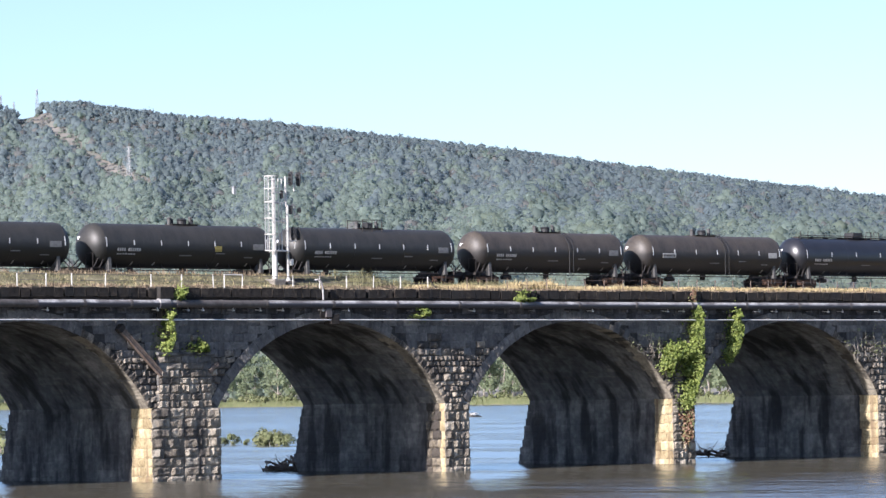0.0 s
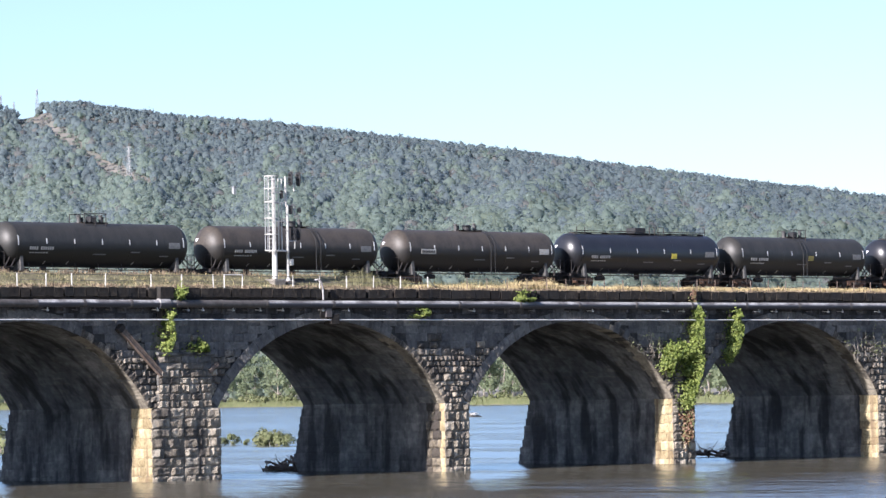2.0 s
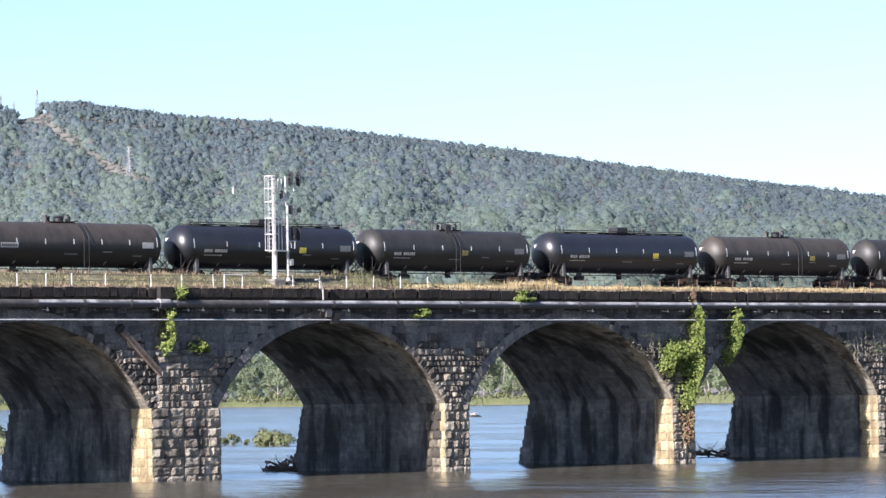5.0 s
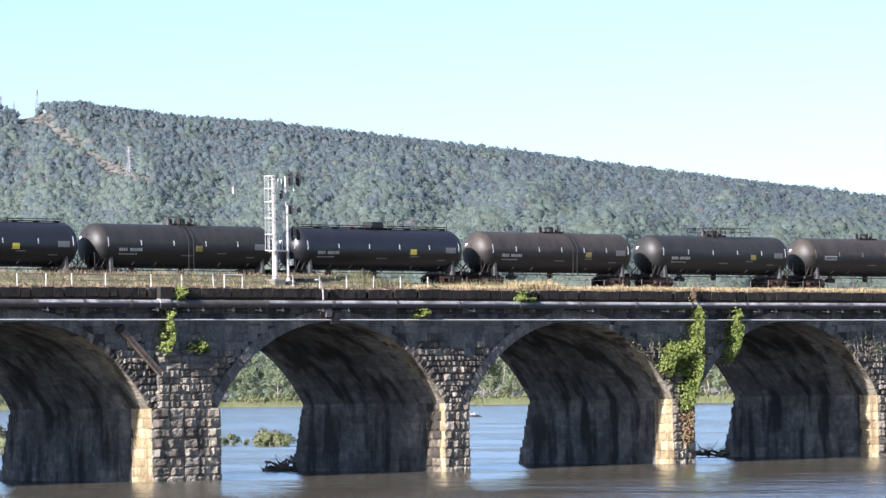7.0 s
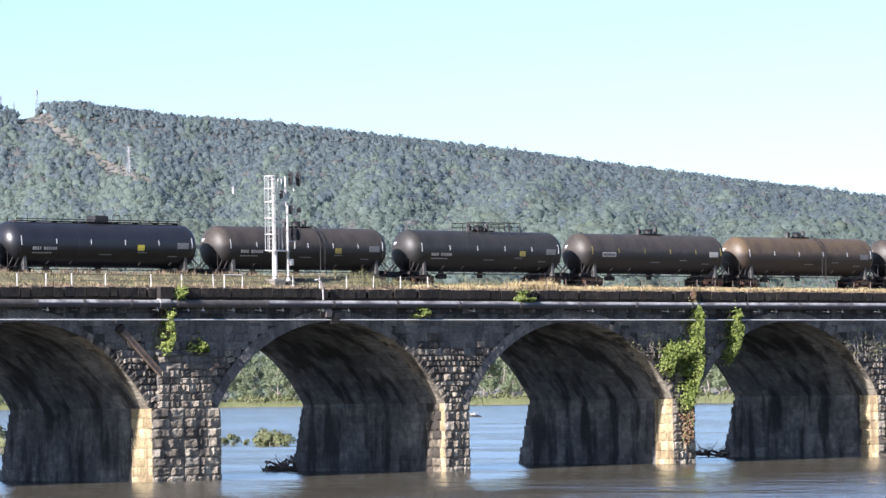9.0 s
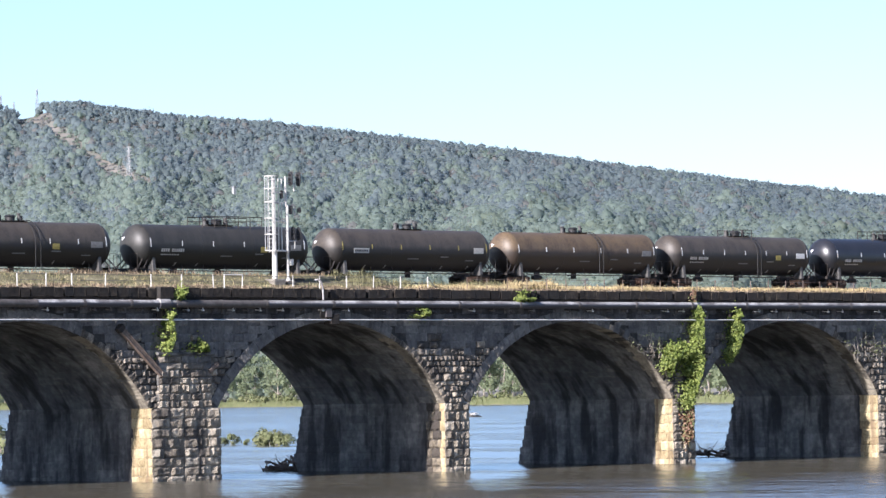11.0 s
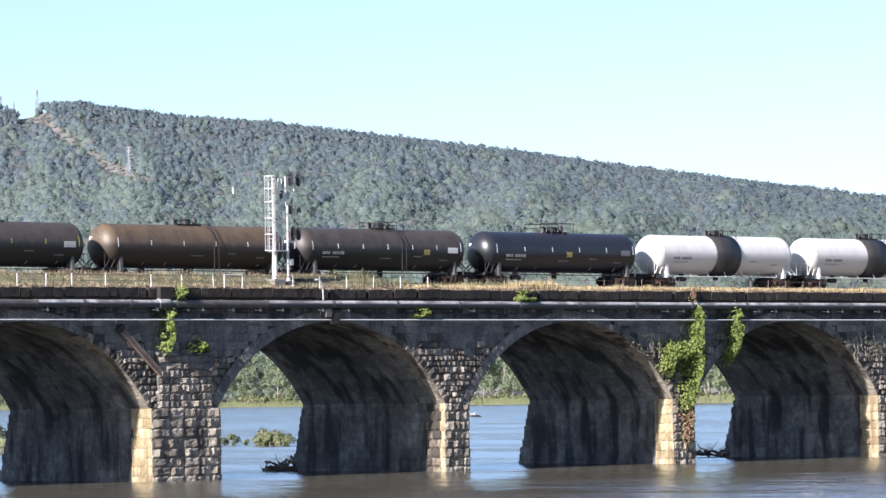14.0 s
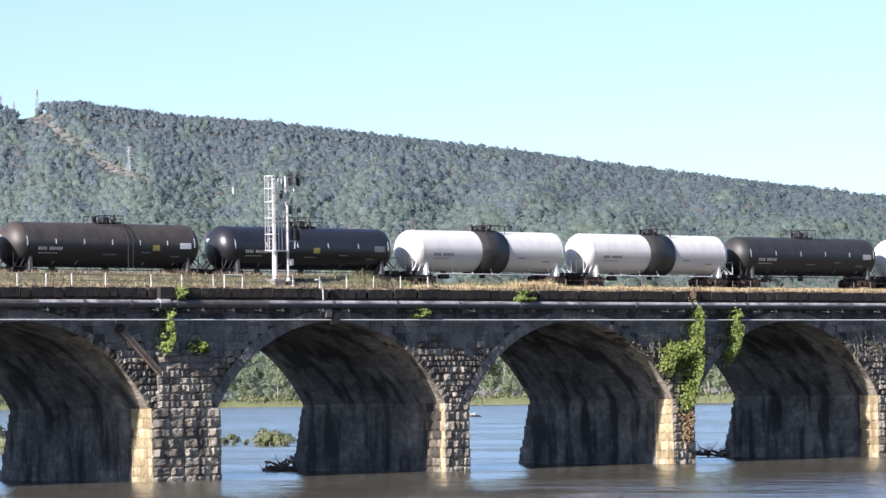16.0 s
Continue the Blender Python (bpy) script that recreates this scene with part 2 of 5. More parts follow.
def river_material():
    m, n, l = shader("muddy_river")
    b = n["Principled BSDF"]
    place = n.new("ShaderNodeNewGeometry").outputs["Position"]
    tone = n.new("ShaderNodeTexNoise")
    tone.inputs["Scale"].default_value, tone.inputs["Detail"].default_value = 0.05, 4
    l.new(place, tone.inputs["Vector"])
    ramp = n.new("ShaderNodeValToRGB")
    ramp.color_ramp.elements[0].color, ramp.color_ramp.elements[1].color = (0.068, 0.062, 0.044, 1), (0.116, 0.106, 0.079, 1)
    l.new(tone.outputs["Fac"], ramp.inputs["Fac"])
    l.new(ramp.outputs["Color"], b.inputs["Base Color"])
    b.inputs["Roughness"].default_value, b.inputs["IOR"].default_value = 0.09, 1.30
    b.inputs["Specular Tint"].default_value = (1.0, 0.95, 0.85, 1)
    lanes = n.new("ShaderNodeTexNoise")
    lanes.inputs["Scale"].default_value, lanes.inputs["Detail"].default_value = 0.035, 5
    drift_map = n.new("ShaderNodeMapping")
    drift_map.inputs["Rotation"].default_value, drift_map.inputs["Scale"].default_value = (0, 0, 0.75), (1.6, 0.5, 1)
    l.new(place, drift_map.inputs["Vector"])
    l.new(drift_map.outputs["Vector"], lanes.inputs["Vector"])
    gust = n.new("ShaderNodeMapRange")
    for key, value in (("From Min", 0.36), ("From Max", 0.64), ("To Min", 0.10), ("To Max", 1.1)):
        gust.inputs[key].default_value = value
    l.new(lanes.outputs["Fac"], gust.inputs["Value"])
    # constant tilt of the normals, added so the water mirrors brighter sky
    lean = n.new("ShaderNodeVectorMath")
    lean.operation = "DOT_PRODUCT"
    lean.inputs[1].default_value = (0.040, 0.043, 0.0)
    l.new(place, lean.inputs[0])
    first = n.new("ShaderNodeBump")
    first.inputs["Strength"].default_value, first.inputs["Distance"].default_value = 1.0, 1.0
    l.new(lean.outputs["Value"], first.inputs["Height"])
    last = first.outputs["Normal"]
    for scale, stretch, strength, reach in ((0.09, (1, 0.6, 1), 0.45, 1.2), (0.42, (1, 0.7, 1), 0.62, 0.55), (2.2, (1, 0.8, 1), 0.4, 0.10)):
        mp = n.new("ShaderNodeMapping")
        mp.inputs["Scale"].default_value, mp.inputs["Rotation"].default_value = stretch, (0, 0, 0.5)
        l.new(place, mp.inputs["Vector"])
        nz = n.new("ShaderNodeTexNoise")
        nz.inputs["Scale"].default_value, nz.inputs["Detail"].default_value = scale, 3
        l.new(mp.outputs["Vector"], nz.inputs["Vector"])
        bp = n.new("ShaderNodeBump")
        bp.inputs["Strength"].default_value, bp.inputs["Distance"].default_value = strength, reach
        l.new(nz.outputs["Fac"], bp.inputs["Height"])
        power = n.new("ShaderNodeMath")
        power.operation = "MULTIPLY"
        power.inputs[1].default_value = strength
        l.new(gust.outputs["Result"], power.inputs[0])
        l.new(power.outputs[0], bp.inputs["Strength"])
        if last:
            l.new(last, bp.inputs["Normal"])
        last = bp.outputs["Normal"]
    l.new(last, b.inputs["Normal"])
    return m


M["river"] = river_material()


# ---- mesh tools ----
def part(name, bm, material, parent=None, label="", smooth=False):
    """One mesh object from a bmesh, under a thing or a part."""
    if smooth:
        bmesh.ops.split_edges(bm, edges=list({e for f in bm.faces if len(f.verts) > 4 for e in f.edges}))
    me = bpy.data.meshes.new(name)
    bm.to_mesh(me)
    bm.free()
    me.materials.append(material)
    if smooth:
        me.shade_smooth()
    ob = new(name, me)
    ob.parent = parent
    if label:
        ob["label"] = label
    return ob


def again(ob, m, parent=None):
    """Another object on the same mesh."""
    o = new(ob.name.split(".")[0], ob.data)
    o.parent = parent or ob.parent
    o.matrix_basis = m
    return o


def bulk(name, verts, faces, material, parent=None, smooth=False, label=""):
    me = bpy.data.meshes.new(name)
    me.from_pydata(verts, [], faces)
    me.materials.append(material)
    if smooth:
        me.shade_smooth()
    ob = new(name, me)
    ob.parent = parent
    if label:
        ob["label"] = label
    return ob


def box(bm, x0, x1, y0, y1, z0, z1, bevel=0.0, m=None):
    made = bmesh.ops.create_cube(bm, size=1.0, matrix=Matrix.Translation(((x0 + x1) / 2, (y0 + y1) / 2, (z0 + z1) / 2))
                                 @ Matrix.Diagonal((x1 - x0, y1 - y0, z1 - z0, 1)))["verts"]
    if bevel:
        edges = list({e for v in made for e in v.link_edges})
        out = bmesh.ops.bevel(bm, geom=edges, offset=bevel, segments=1, affect="EDGES")
        made = list({v for v in out["verts"]} | {v for v in made if v.is_valid})
    if m:
        bmesh.ops.transform(bm, matrix=m, verts=made)
    return bm


def rod(bm, a, b, r, seg=8, r2=None):
    a, b = Vector(a), Vector(b)
    turn = (b - a).to_track_quat("Z", "Y").to_matrix().to_4x4()
    bmesh.ops.create_cone(bm, cap_ends=True, segments=seg, radius1=r, radius2=r if r2 is None else r2, depth=(b - a).length,
                          matrix=Matrix.Translation((a + b) / 2) @ turn)
    return bm


def tube(bm, points, r, seg=6):
    """One bent tube through the points."""
    pts = [Vector(p) for p in points]
    rings = []
    for i, p in enumerate(pts):
        d = ((pts[min(i + 1, len(pts) - 1)] - p).normalized() + (p - pts[max(i - 1, 0)]).normalized()).normalized()
        side = d.orthogonal().normalized() if i == 0 else (side - d * side.dot(d)).normalized()
        up = d.cross(side)
        rings.append([bm.verts.new(p + r * (side * math.cos(2 * math.pi * k / seg) + up * math.sin(2 * math.pi * k / seg))) for k in range(seg)])
    for a, b in zip(rings, rings[1:]):
        for k in range(seg):
            j = (k + 1) % seg
            bm.faces.new((a[k], a[j], b[j], b[k]))
    bm.faces.new(rings[0][::-1])
    bm.faces.new(rings[-1])
    return bm


def boxed(*a, **k):
    return box(bmesh.new(), *a, **k)


def lathe_x(profile, seg=48):
    """A body of revolution round the x axis; profile: (x, radius)."""
    bm = bmesh.new()
    rings = []
    for x, r in profile:
        if r < 1e-4:
            rings.append([bm.verts.new((x, 0, 0))])
        else:
            rings.append([bm.verts.new((x, r * math.cos(2 * math.pi * i / seg), r * math.sin(2 * math.pi * i / seg))) for i in range(seg)])
    for a, b in zip(rings, rings[1:]):
        for i in range(seg):
            j = (i + 1) % seg
            if len(a) == 1:
                bm.faces.new((a[0], b[j], b[i]))
            elif len(b) == 1:
                bm.faces.new((a[i], a[j], b[0]))
            else:
                bm.faces.new((a[i], a[j], b[j], b[i]))
    bmesh.ops.recalc_face_normals(bm, faces=bm.faces)
    return bm


# ---- river, far bank and mountain ----
bm = bmesh.new()
bmesh.ops.create_grid(bm, x_segments=24, y_segments=24, size=5000, matrix=Matrix.Translation((1200, 1200, 0)))
water = tagged(part("water", bm, M["river"]), "wide muddy brown river with small ripples", "river", kind="structure")

RIDGE = 4300.0
CREST = ((30, 0.060), (38, 0.040), (41.04, 0.0455), (43.2, 0.0507), (44.81, 0.0548), (46.44, 0.0593), (48.06, 0.0630), (49.69, 0.0670), (51.31, 0.0695),
         (52.64, 0.0729), (53.1, 0.0728), (53.32, 0.0707), (53.50, 0.0708), (53.73, 0.0724), (56, 0.071), (70, 0.055))


def crest(a):
    for (a0, e0), (a1, e1) in zip(CREST, CREST[1:]):
        if a0 <= a <= a1:
            return e0 + (e1 - e0) * (a - a0) / (a1 - a0)
    return 0.04


def shore(a):
    return min(2700.0, max(1250.0, 2080.0 + 77.0 * (a - 50.0)))


def hill(a, d):
    """Height of the land at the bearing a (degrees) and the distance d from the viewpoint."""
    s0 = shore(a)
    if d < s0:
        return -3.0
    top = EYE.z + RIDGE * crest(a) - 2.5
    s = (d - s0 - 140.0) / (RIDGE - s0 - 140.0)
    low = 0.05 + min(1.0, (d - s0) / 140.0) * 3.7
    if s <= 0:
        return low
    folds = noise.noise(Vector((a * 0.9, d * 0.0016, 3.0))) * 26.0 * math.sin(math.pi * min(1.0, s))
    if s > 1:
        return top - (d - RIDGE) * 0.35
    return low + (top - low) * (0.62 * s + 0.38 * s * s) + folds


def spot(a, d, lift=0.0):
    r = radians(a)
    return Vector((EYE.x + d * math.cos(r), EYE.y + d * math.sin(r), hill(a, d) + lift))


verts, faces = [], []
bearings = [20 + 60 * i / 240 for i in range(241)]
for a in bearings:
    s0 = shore(a)
    for k in range(54):
        d = s0 - 12 + (k * 3.0 if k < 5 else 3.0 + (4950 - s0) * ((k - 4) / 49.0))
        verts.append(spot(a, d))
faces = [(i * 54 + k, (i + 1) * 54 + k, (i + 1) * 54 + k + 1, i * 54 + k + 1) for i in range(240) for k in range(53)]
ground = tagged(bulk("ground", verts, faces, M["hill_soil"], smooth=True), "low river bank rising to a wooded mountain ridge", "ground", kind="structure")

# the near bank, on which the viewpoint stands
bm = bmesh.new()
near = [[bm.verts.new((x, -900 + 60 * i, z + (noise.noise(Vector((x * 0.05, i * 0.7, 1))) * 0.5 if z > 0 else 0))) for x, z in ((-1200, 4.0), (-400, 3.9), (-185, 3.6), (-160, 3.3), (-138, -1.0))] for i in range(31)]
for a, b in zip(near, near[1:]):
    for k in range(4):
        bm.faces.new((a[k], a[k + 1], b[k + 1], b[k]))
bmesh.ops.recalc_face_normals(bm, faces=bm.faces)
tagged(part("near_bank", bm, M["verge_soil"], smooth=True), "grassy gravel river bank", "river bank", kind="structure")

# the cleared way of the power line, down from the notch in the ridge
CLEARING = ((53.41, 4330), (53.25, 4255), (52.93, 4140), (52.69, 4037), (52.45, 3973), (52.21, 3900), (51.87, 3759), (51.63, 3690))


def cleared(a, d):
    for (a0, d0), (a1, d1) in zip(CLEARING, CLEARING[1:]):
        if d1 <= d <= d0:
            at = a0 + (a1 - a0) * (d - d0) / (d1 - d0)
            if abs(a - at) < 0.16 + 0.07 * noise.noise(Vector((a * 9, d * 0.02, 0))):
                return True
    return abs(a - 53.40) < 0.07 and d > 4200


def lump(seed, sub=1, rough=0.35):
    """An uneven crown about one metre in radius: vertices and faces."""
    rnd = random.Random(seed)
    b = bmesh.new()
    bmesh.ops.create_icosphere(b, subdivisions=sub, radius=1.0)
    off = Vector((rnd.random() * 50, rnd.random() * 50, rnd.random() * 50))
    for v in b.verts:
        k = 1 + rough * noise.noise(v.co * 1.7 + off) * 1.6 + rnd.uniform(-0.12, 0.12)
        v.co *= k
    b.verts.index_update()
    out = np.array([v.co[:] for v in b.verts]), np.array([[v.index for v in f.verts] for f in b.faces])
    b.free()
    return out


def leaf_out(rnd, c, size, out, loose=0.5):
    """A leaf spray at c that faces outwards, more or less."""
    face = (Vector(out).normalized() + loose * Vector((rnd.gauss(0, 1), rnd.gauss(0, 1), rnd.gauss(0, 1)))).normalized()
    u = face.cross(Vector((rnd.gauss(0, 1), rnd.gauss(0, 1), rnd.gauss(0, 1)))).normalized()
    w = u.cross(face)
    k = size * rnd.uniform(0.7, 1.3)
    c = Vector(c)
    return [c - u * k * 0.5, c + w * k * 0.40, c + u * k * 0.6, c - w * k * 0.40]


def leaf(rnd, c, size):
    """A pointed leaf at c, turned any way."""
    u = Vector((rnd.gauss(0, 1), rnd.gauss(0, 1), rnd.gauss(0, 1) - 0.4)).normalized()
    w = u.cross(Vector((rnd.gauss(0, 1), rnd.gauss(0, 1), rnd.gauss(0, 1)))).normalized()
    k = size * rnd.uniform(0.7, 1.3)
    c = Vector(c)
    return [c - u * k * 0.5, c + w * k * 0.38, c + u * k * 0.6, c - w * k * 0.38]


def woods():
    """Closed canopy of mixed trees: uneven crowns, each with loose sprays of leaves."""
    rnd = random.Random(4)
    shapes = [lump(i, 1, 0.5) for i in range(10)]
    vs, fs, ns, ms, crowns, count = [], [], [], [], [], 0

    def put(shape, r, tall, at, kind):
        nonlocal count
        v, f = shape
        t = rnd.uniform(0, 6.28)
        c, s = math.cos(t), math.sin(t)
        w = v * (r, r, tall)
        w = np.stack([w[:, 0] * c - w[:, 1] * s, w[:, 0] * s + w[:, 1] * c, w[:, 2]], 1)
        away = w / (r, r, tall) + (0, 0, 0.6)
        vs.append(w + np.array(at))
        ns.append(away / np.linalg.norm(away, axis=1)[:, None])
        fs.append(f + count)
        ms.append(np.full(len(f), kind))
        count += len(v)

    def foliage_tone(a, d):
        """Foliage tone: pale at the foot, bluer further up as painted haze, in patches."""
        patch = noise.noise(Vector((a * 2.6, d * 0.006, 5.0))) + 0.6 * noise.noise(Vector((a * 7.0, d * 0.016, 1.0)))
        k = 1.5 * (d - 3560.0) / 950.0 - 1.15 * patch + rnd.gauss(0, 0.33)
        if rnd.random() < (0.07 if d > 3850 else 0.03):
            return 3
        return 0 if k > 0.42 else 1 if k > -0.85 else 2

    d = 2150.0
    while d < 4335:
        step = 8.3 * (0.78 if d > 4210 else 1.0 if d > 2600 else 1.4)
        a = 40.2 + rnd.random() * 0.2
        while a < 54.6:
            a += math.degrees(step / d) * rnd.uniform(0.6, 1.4)
            dd = d + rnd.uniform(-5.5, 5.5)
            if dd < shore(a) + 60:
                continue
            if cleared(a, dd):
                if rnd.random() < 0.9:
                    b = rnd.uniform(0.9, 2.4)
                    c = spot(a + rnd.uniform(-0.06, 0.06), dd + rnd.uniform(-6, 6), b * 0.35)
                    crowns.append((c.x, c.y, c.z, b * 1.5, b * 0.7, rnd.choice((2, 3, 3))))
                continue
            r = rnd.choice((rnd.uniform(2.6, 4.2), rnd.uniform(3.6, 5.6), rnd.uniform(4.5, 7.6))) * (1.0 if dd < 4200 else 0.66) * (1.18 if a < 47.5 else 1.06)
            tall = r * rnd.uniform(0.75, 1.25)
            swell = noise.noise(Vector((a * 9.0, dd * 0.013, 3.0))) + 0.5 * noise.noise(Vector((a * 24.0, dd * 0.03, 8.0)))
            c = spot(a, dd, rnd.uniform(3.4, 5.4) + (2.8 if dd < 4200 else 1.2) * swell + (3.6 if dd > 4200 else 0.0))
            kind = foliage_tone(a, dd)
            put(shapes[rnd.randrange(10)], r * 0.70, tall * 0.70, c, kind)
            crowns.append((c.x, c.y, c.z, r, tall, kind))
        d += step
    # loose sprays of leaves all over each crown
    dice = np.random.default_rng(7)
    per = 30
    c = np.repeat(np.array(crowns), per, axis=0)
    n = len(c)
    out = dice.normal(size=(n, 3)) + (0, 0, 0.3)
    out /= np.linalg.norm(out, axis=1)[:, None]
    mid = c[:, :3] + out * np.stack([c[:, 3], c[:, 3], c[:, 4]], 1) * dice.uniform(0.66, 1.06, (n, 1))
    face = out + dice.normal(size=(n, 3)) * 0.30
    u = np.cross(face, dice.normal(size=(n, 3)))
    u /= np.linalg.norm(u, axis=1)[:, None]
    w = np.cross(u, face)
    w /= np.linalg.norm(w, axis=1)[:, None]
    k = dice.uniform(0.9, 2.3, (n, 1))
    corner = np.stack([mid - u * k * 0.5, mid + w * k * 0.45, mid + u * k * 0.6, mid - w * k * 0.45], 1).reshape(-1, 3)
    k = np.arange(n) * 4 + count
    away = out + (0, 0, 0.6)
    away /= np.linalg.norm(away, axis=1)[:, None]
    vs.append(corner)
    ns.append(np.repeat(away, 4, axis=0))
    fs.append(np.concatenate([np.stack([k, k + 1, k + 2], 1), np.stack([k, k + 2, k + 3], 1)]))
    ms.append(np.concatenate([c[:, 5], c[:, 5]]))
    vs, fs, ns, ms = np.concatenate(vs), np.concatenate(fs), np.concatenate(ns), np.concatenate(ms)
    me = bpy.data.meshes.new("hill_woods")
    me.vertices.add(len(vs))
    me.vertices.foreach_set("co", vs.astype(np.float32).ravel())
    me.loops.add(fs.size)
    me.loops.foreach_set("vertex_index", fs.astype(np.int32).ravel())
    me.polygons.add(len(fs))
    me.polygons.foreach_set("loop_start", np.arange(0, fs.size, 3, dtype=np.int32))
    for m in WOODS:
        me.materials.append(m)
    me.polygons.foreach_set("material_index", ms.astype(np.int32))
    me.update(calc_edges=True)
    me.shade_smooth()
    me.normals_split_custom_set_from_vertices(ns.tolist())
    return tagged(new("hill_woods", me), "hazy green mixed forest covering the mountain side", "forest", kind="stuff")


woods()


# ---- the bridge ----
SPAN, PIER, DEEP, SPRING, CROWN, TOP = 21.34, 2.44, 15.85, 5.0, 10.95, 12.4
BAY = SPAN + PIER
WIDE = 6.05
HALF = SPAN / 2
RISE = CROWN - SPRING
RADIUS = (HALF * HALF + RISE * RISE) / (2 * RISE)
ARC_Z = CROWN - RADIUS
RING = 0.80
arch_mid = [k * BAY + HALF for k in range(13)]
arch_mid_left = [-WIDE - HALF - k * BAY for k in range(10)]
ALL_ARCHES = sorted(arch_mid + arch_mid_left)
piers = sorted([(-WIDE, 0.0)] + [(k * BAY + SPAN, (k + 1) * BAY) for k in range(13)] + [(-WIDE - SPAN - PIER - k * BAY, -WIDE - SPAN - k * BAY) for k in range(10)])
X0, X1 = piers[0][0], piers[-1][1]
SEEN_ARCHES = (arch_mid_left[0], arch_mid[0], arch_mid[1], arch_mid[2], arch_mid[3])
SEEN_PIERS = ((-WIDE, 0.0), (SPAN, BAY), (BAY + SPAN, 2 * BAY), (2 * BAY + SPAN, 3 * BAY))

bridge = tagged(new("stone_arch_bridge"), "long weathered stone arch railway bridge standing in the river", "bridge", kind="structure")


def arch_mesh():
    """One span, from its underside to the deck, with its middle at x = 0."""
    b = bmesh.new()
    n = 40
    half_turn = math.asin(HALF / RADIUS)
    under = [(RADIUS * math.sin(half_turn * (2 * i / n - 1)), ARC_Z + RADIUS * math.cos(half_turn * (2 * i / n - 1))) for i in range(n + 1)]
    low = [[b.verts.new((x, y, z)) for x, z in under] for y in (0.07, DEEP)]
    high = [[b.verts.new((x, y, TOP)) for x, z in under] for y in (0.07, DEEP)]
    for i in range(n):
        b.faces.new((low[0][i], low[0][i + 1], high[0][i + 1], high[0][i]))
        b.faces.new((low[1][i + 1], low[1][i], high[1][i], high[1][i + 1]))
        b.faces.new((high[0][i], high[0][i + 1], high[1][i + 1], high[1][i]))
    for f in b.faces:
        f.material_index = 0
    for i in range(n):
        b.faces.new((low[0][i + 1], low[0][i], low[1][i], low[1][i + 1])).material_index = 1
    return b


first = part("arch", arch_mesh(), M["mortar"], bridge)
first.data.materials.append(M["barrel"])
first.location.x = ALL_ARCHES[0]
arch_of = {ALL_ARCHES[0]: first}
for x in ALL_ARCHES[1:]:
    arch_of[x] = again(first, pose(x, 0, 0))

pier_of = {}
for x0, x1 in piers:
    b = boxed(x0 + 0.05, x1 - 0.05, 0.07, DEEP, SPRING, TOP)
    wide = x1 - x0 > 3
    front = -0.25 if wide else 0.07
    made = boxed(x0 + 0.05, x1 - 0.05, front, DEEP, -2.5, SPRING)
    for v in made.verts:
        if v.co.y > 5 and v.co.z < 0:
            v.co.y += 2.1
    me = bpy.data.meshes.new("pier")
    made.to_mesh(me)
    b.from_mesh(me)
    bpy.data.meshes.remove(me)
    made.free()
    if wide:
        box(b, x0 + 0.7, x1 - 0.7, -0.22, 0.5, SPRING - 0.2, 8.6)
        box(b, x0 + 0.55, x1 - 0.45, -0.42, 0.5, 8.6, 8.82, 0.04)
    ob = part("pier", b, M["barrel"], bridge)
    pier_of[(x0, x1)] = ob

deck = boxed(X0, X1, 0.1, DEEP - 0.1, TOP, 13.22)
tagged(part("deck", deck, M["ballast"], bridge))
tagged(part("far_parapet", boxed(X0, X1, DEEP - 0.5, DEEP + 0.3, TOP, 13.35), M["coping"], bridge))


# ---- power line over the mountain ----
def pylon(a, d, tall, label="slim grey steel lattice power pylon on the hillside"):
    thing = tagged(new("pylon"), label, "power pylon", group="power line")
    thing.location = spot(a, d, -1.0)
    thing.rotation_euler.z = radians(a + 60)
    w = tall * 0.065
    leg = [[Vector((sx * w * (1 - 0.85 * k), sy * w * (1 - 0.85 * k), tall * k)) for k in (0, 0.25, 0.5, 0.72, 1.0)] for sx, sy in ((-1, -1), (1, -1), (1, 1), (-1, 1))]
    for L in leg:
        b = bmesh.new()
        for p, q in zip(L, L[1:]):
            rod(b, p, q, 0.15, 5)
        part("leg", b, (M["grey_steel"] if d < 4000 else M["dark_steel"]), thing)
    b = bmesh.new()
    for i in range(4):
        for p, q in zip(range(4), range(1, 5)):
            rod(b, leg[i][p], leg[(i + 1) % 4][q], 0.08, 4)
            rod(b, leg[(i + 1) % 4][p], leg[i][q], 0.08, 4)
    part("lattice", b, (M["grey_steel"] if d < 4000 else M["dark_steel"]), thing)
    for z in (0.74, 0.86, 0.97):
        b = bmesh.new()
        rod(b, (-tall * 0.10, 0, tall * z), (tall * 0.10, 0, tall * z), 0.2, 5)
        rod(b, (-tall * 0.10, 0, tall * z), (0, 0, tall * (z + 0.03)), 0.08, 4)
        rod(b, (tall * 0.10, 0, tall * z), (0, 0, tall * (z + 0.03)), 0.08, 4)
        part("cross_arm", b, (M["grey_steel"] if d < 4000 else M["dark_steel"]), thing)
    return thing


pylon(51.895, 3771, 32)
pylon(53.198, 4318, 36)
pylon(53.529, 4325, 29)
pylon(53.714, 4325, 31)
hut = tagged(new("hillside_hut"), "small white hut among the trees of the hillside", "hut")
hut.location = spot(50.393, 3752, 9.5)
part("wall", boxed(-1.6, 1.6, -1.6, 1.6, -8.0, 6.0, 0.2), M["grey_steel"], hut)
part("roof", boxed(-2.2, 2.2, -2.2, 2.2, 6.0, 6.5, 0.1), M["grey_steel"], hut)

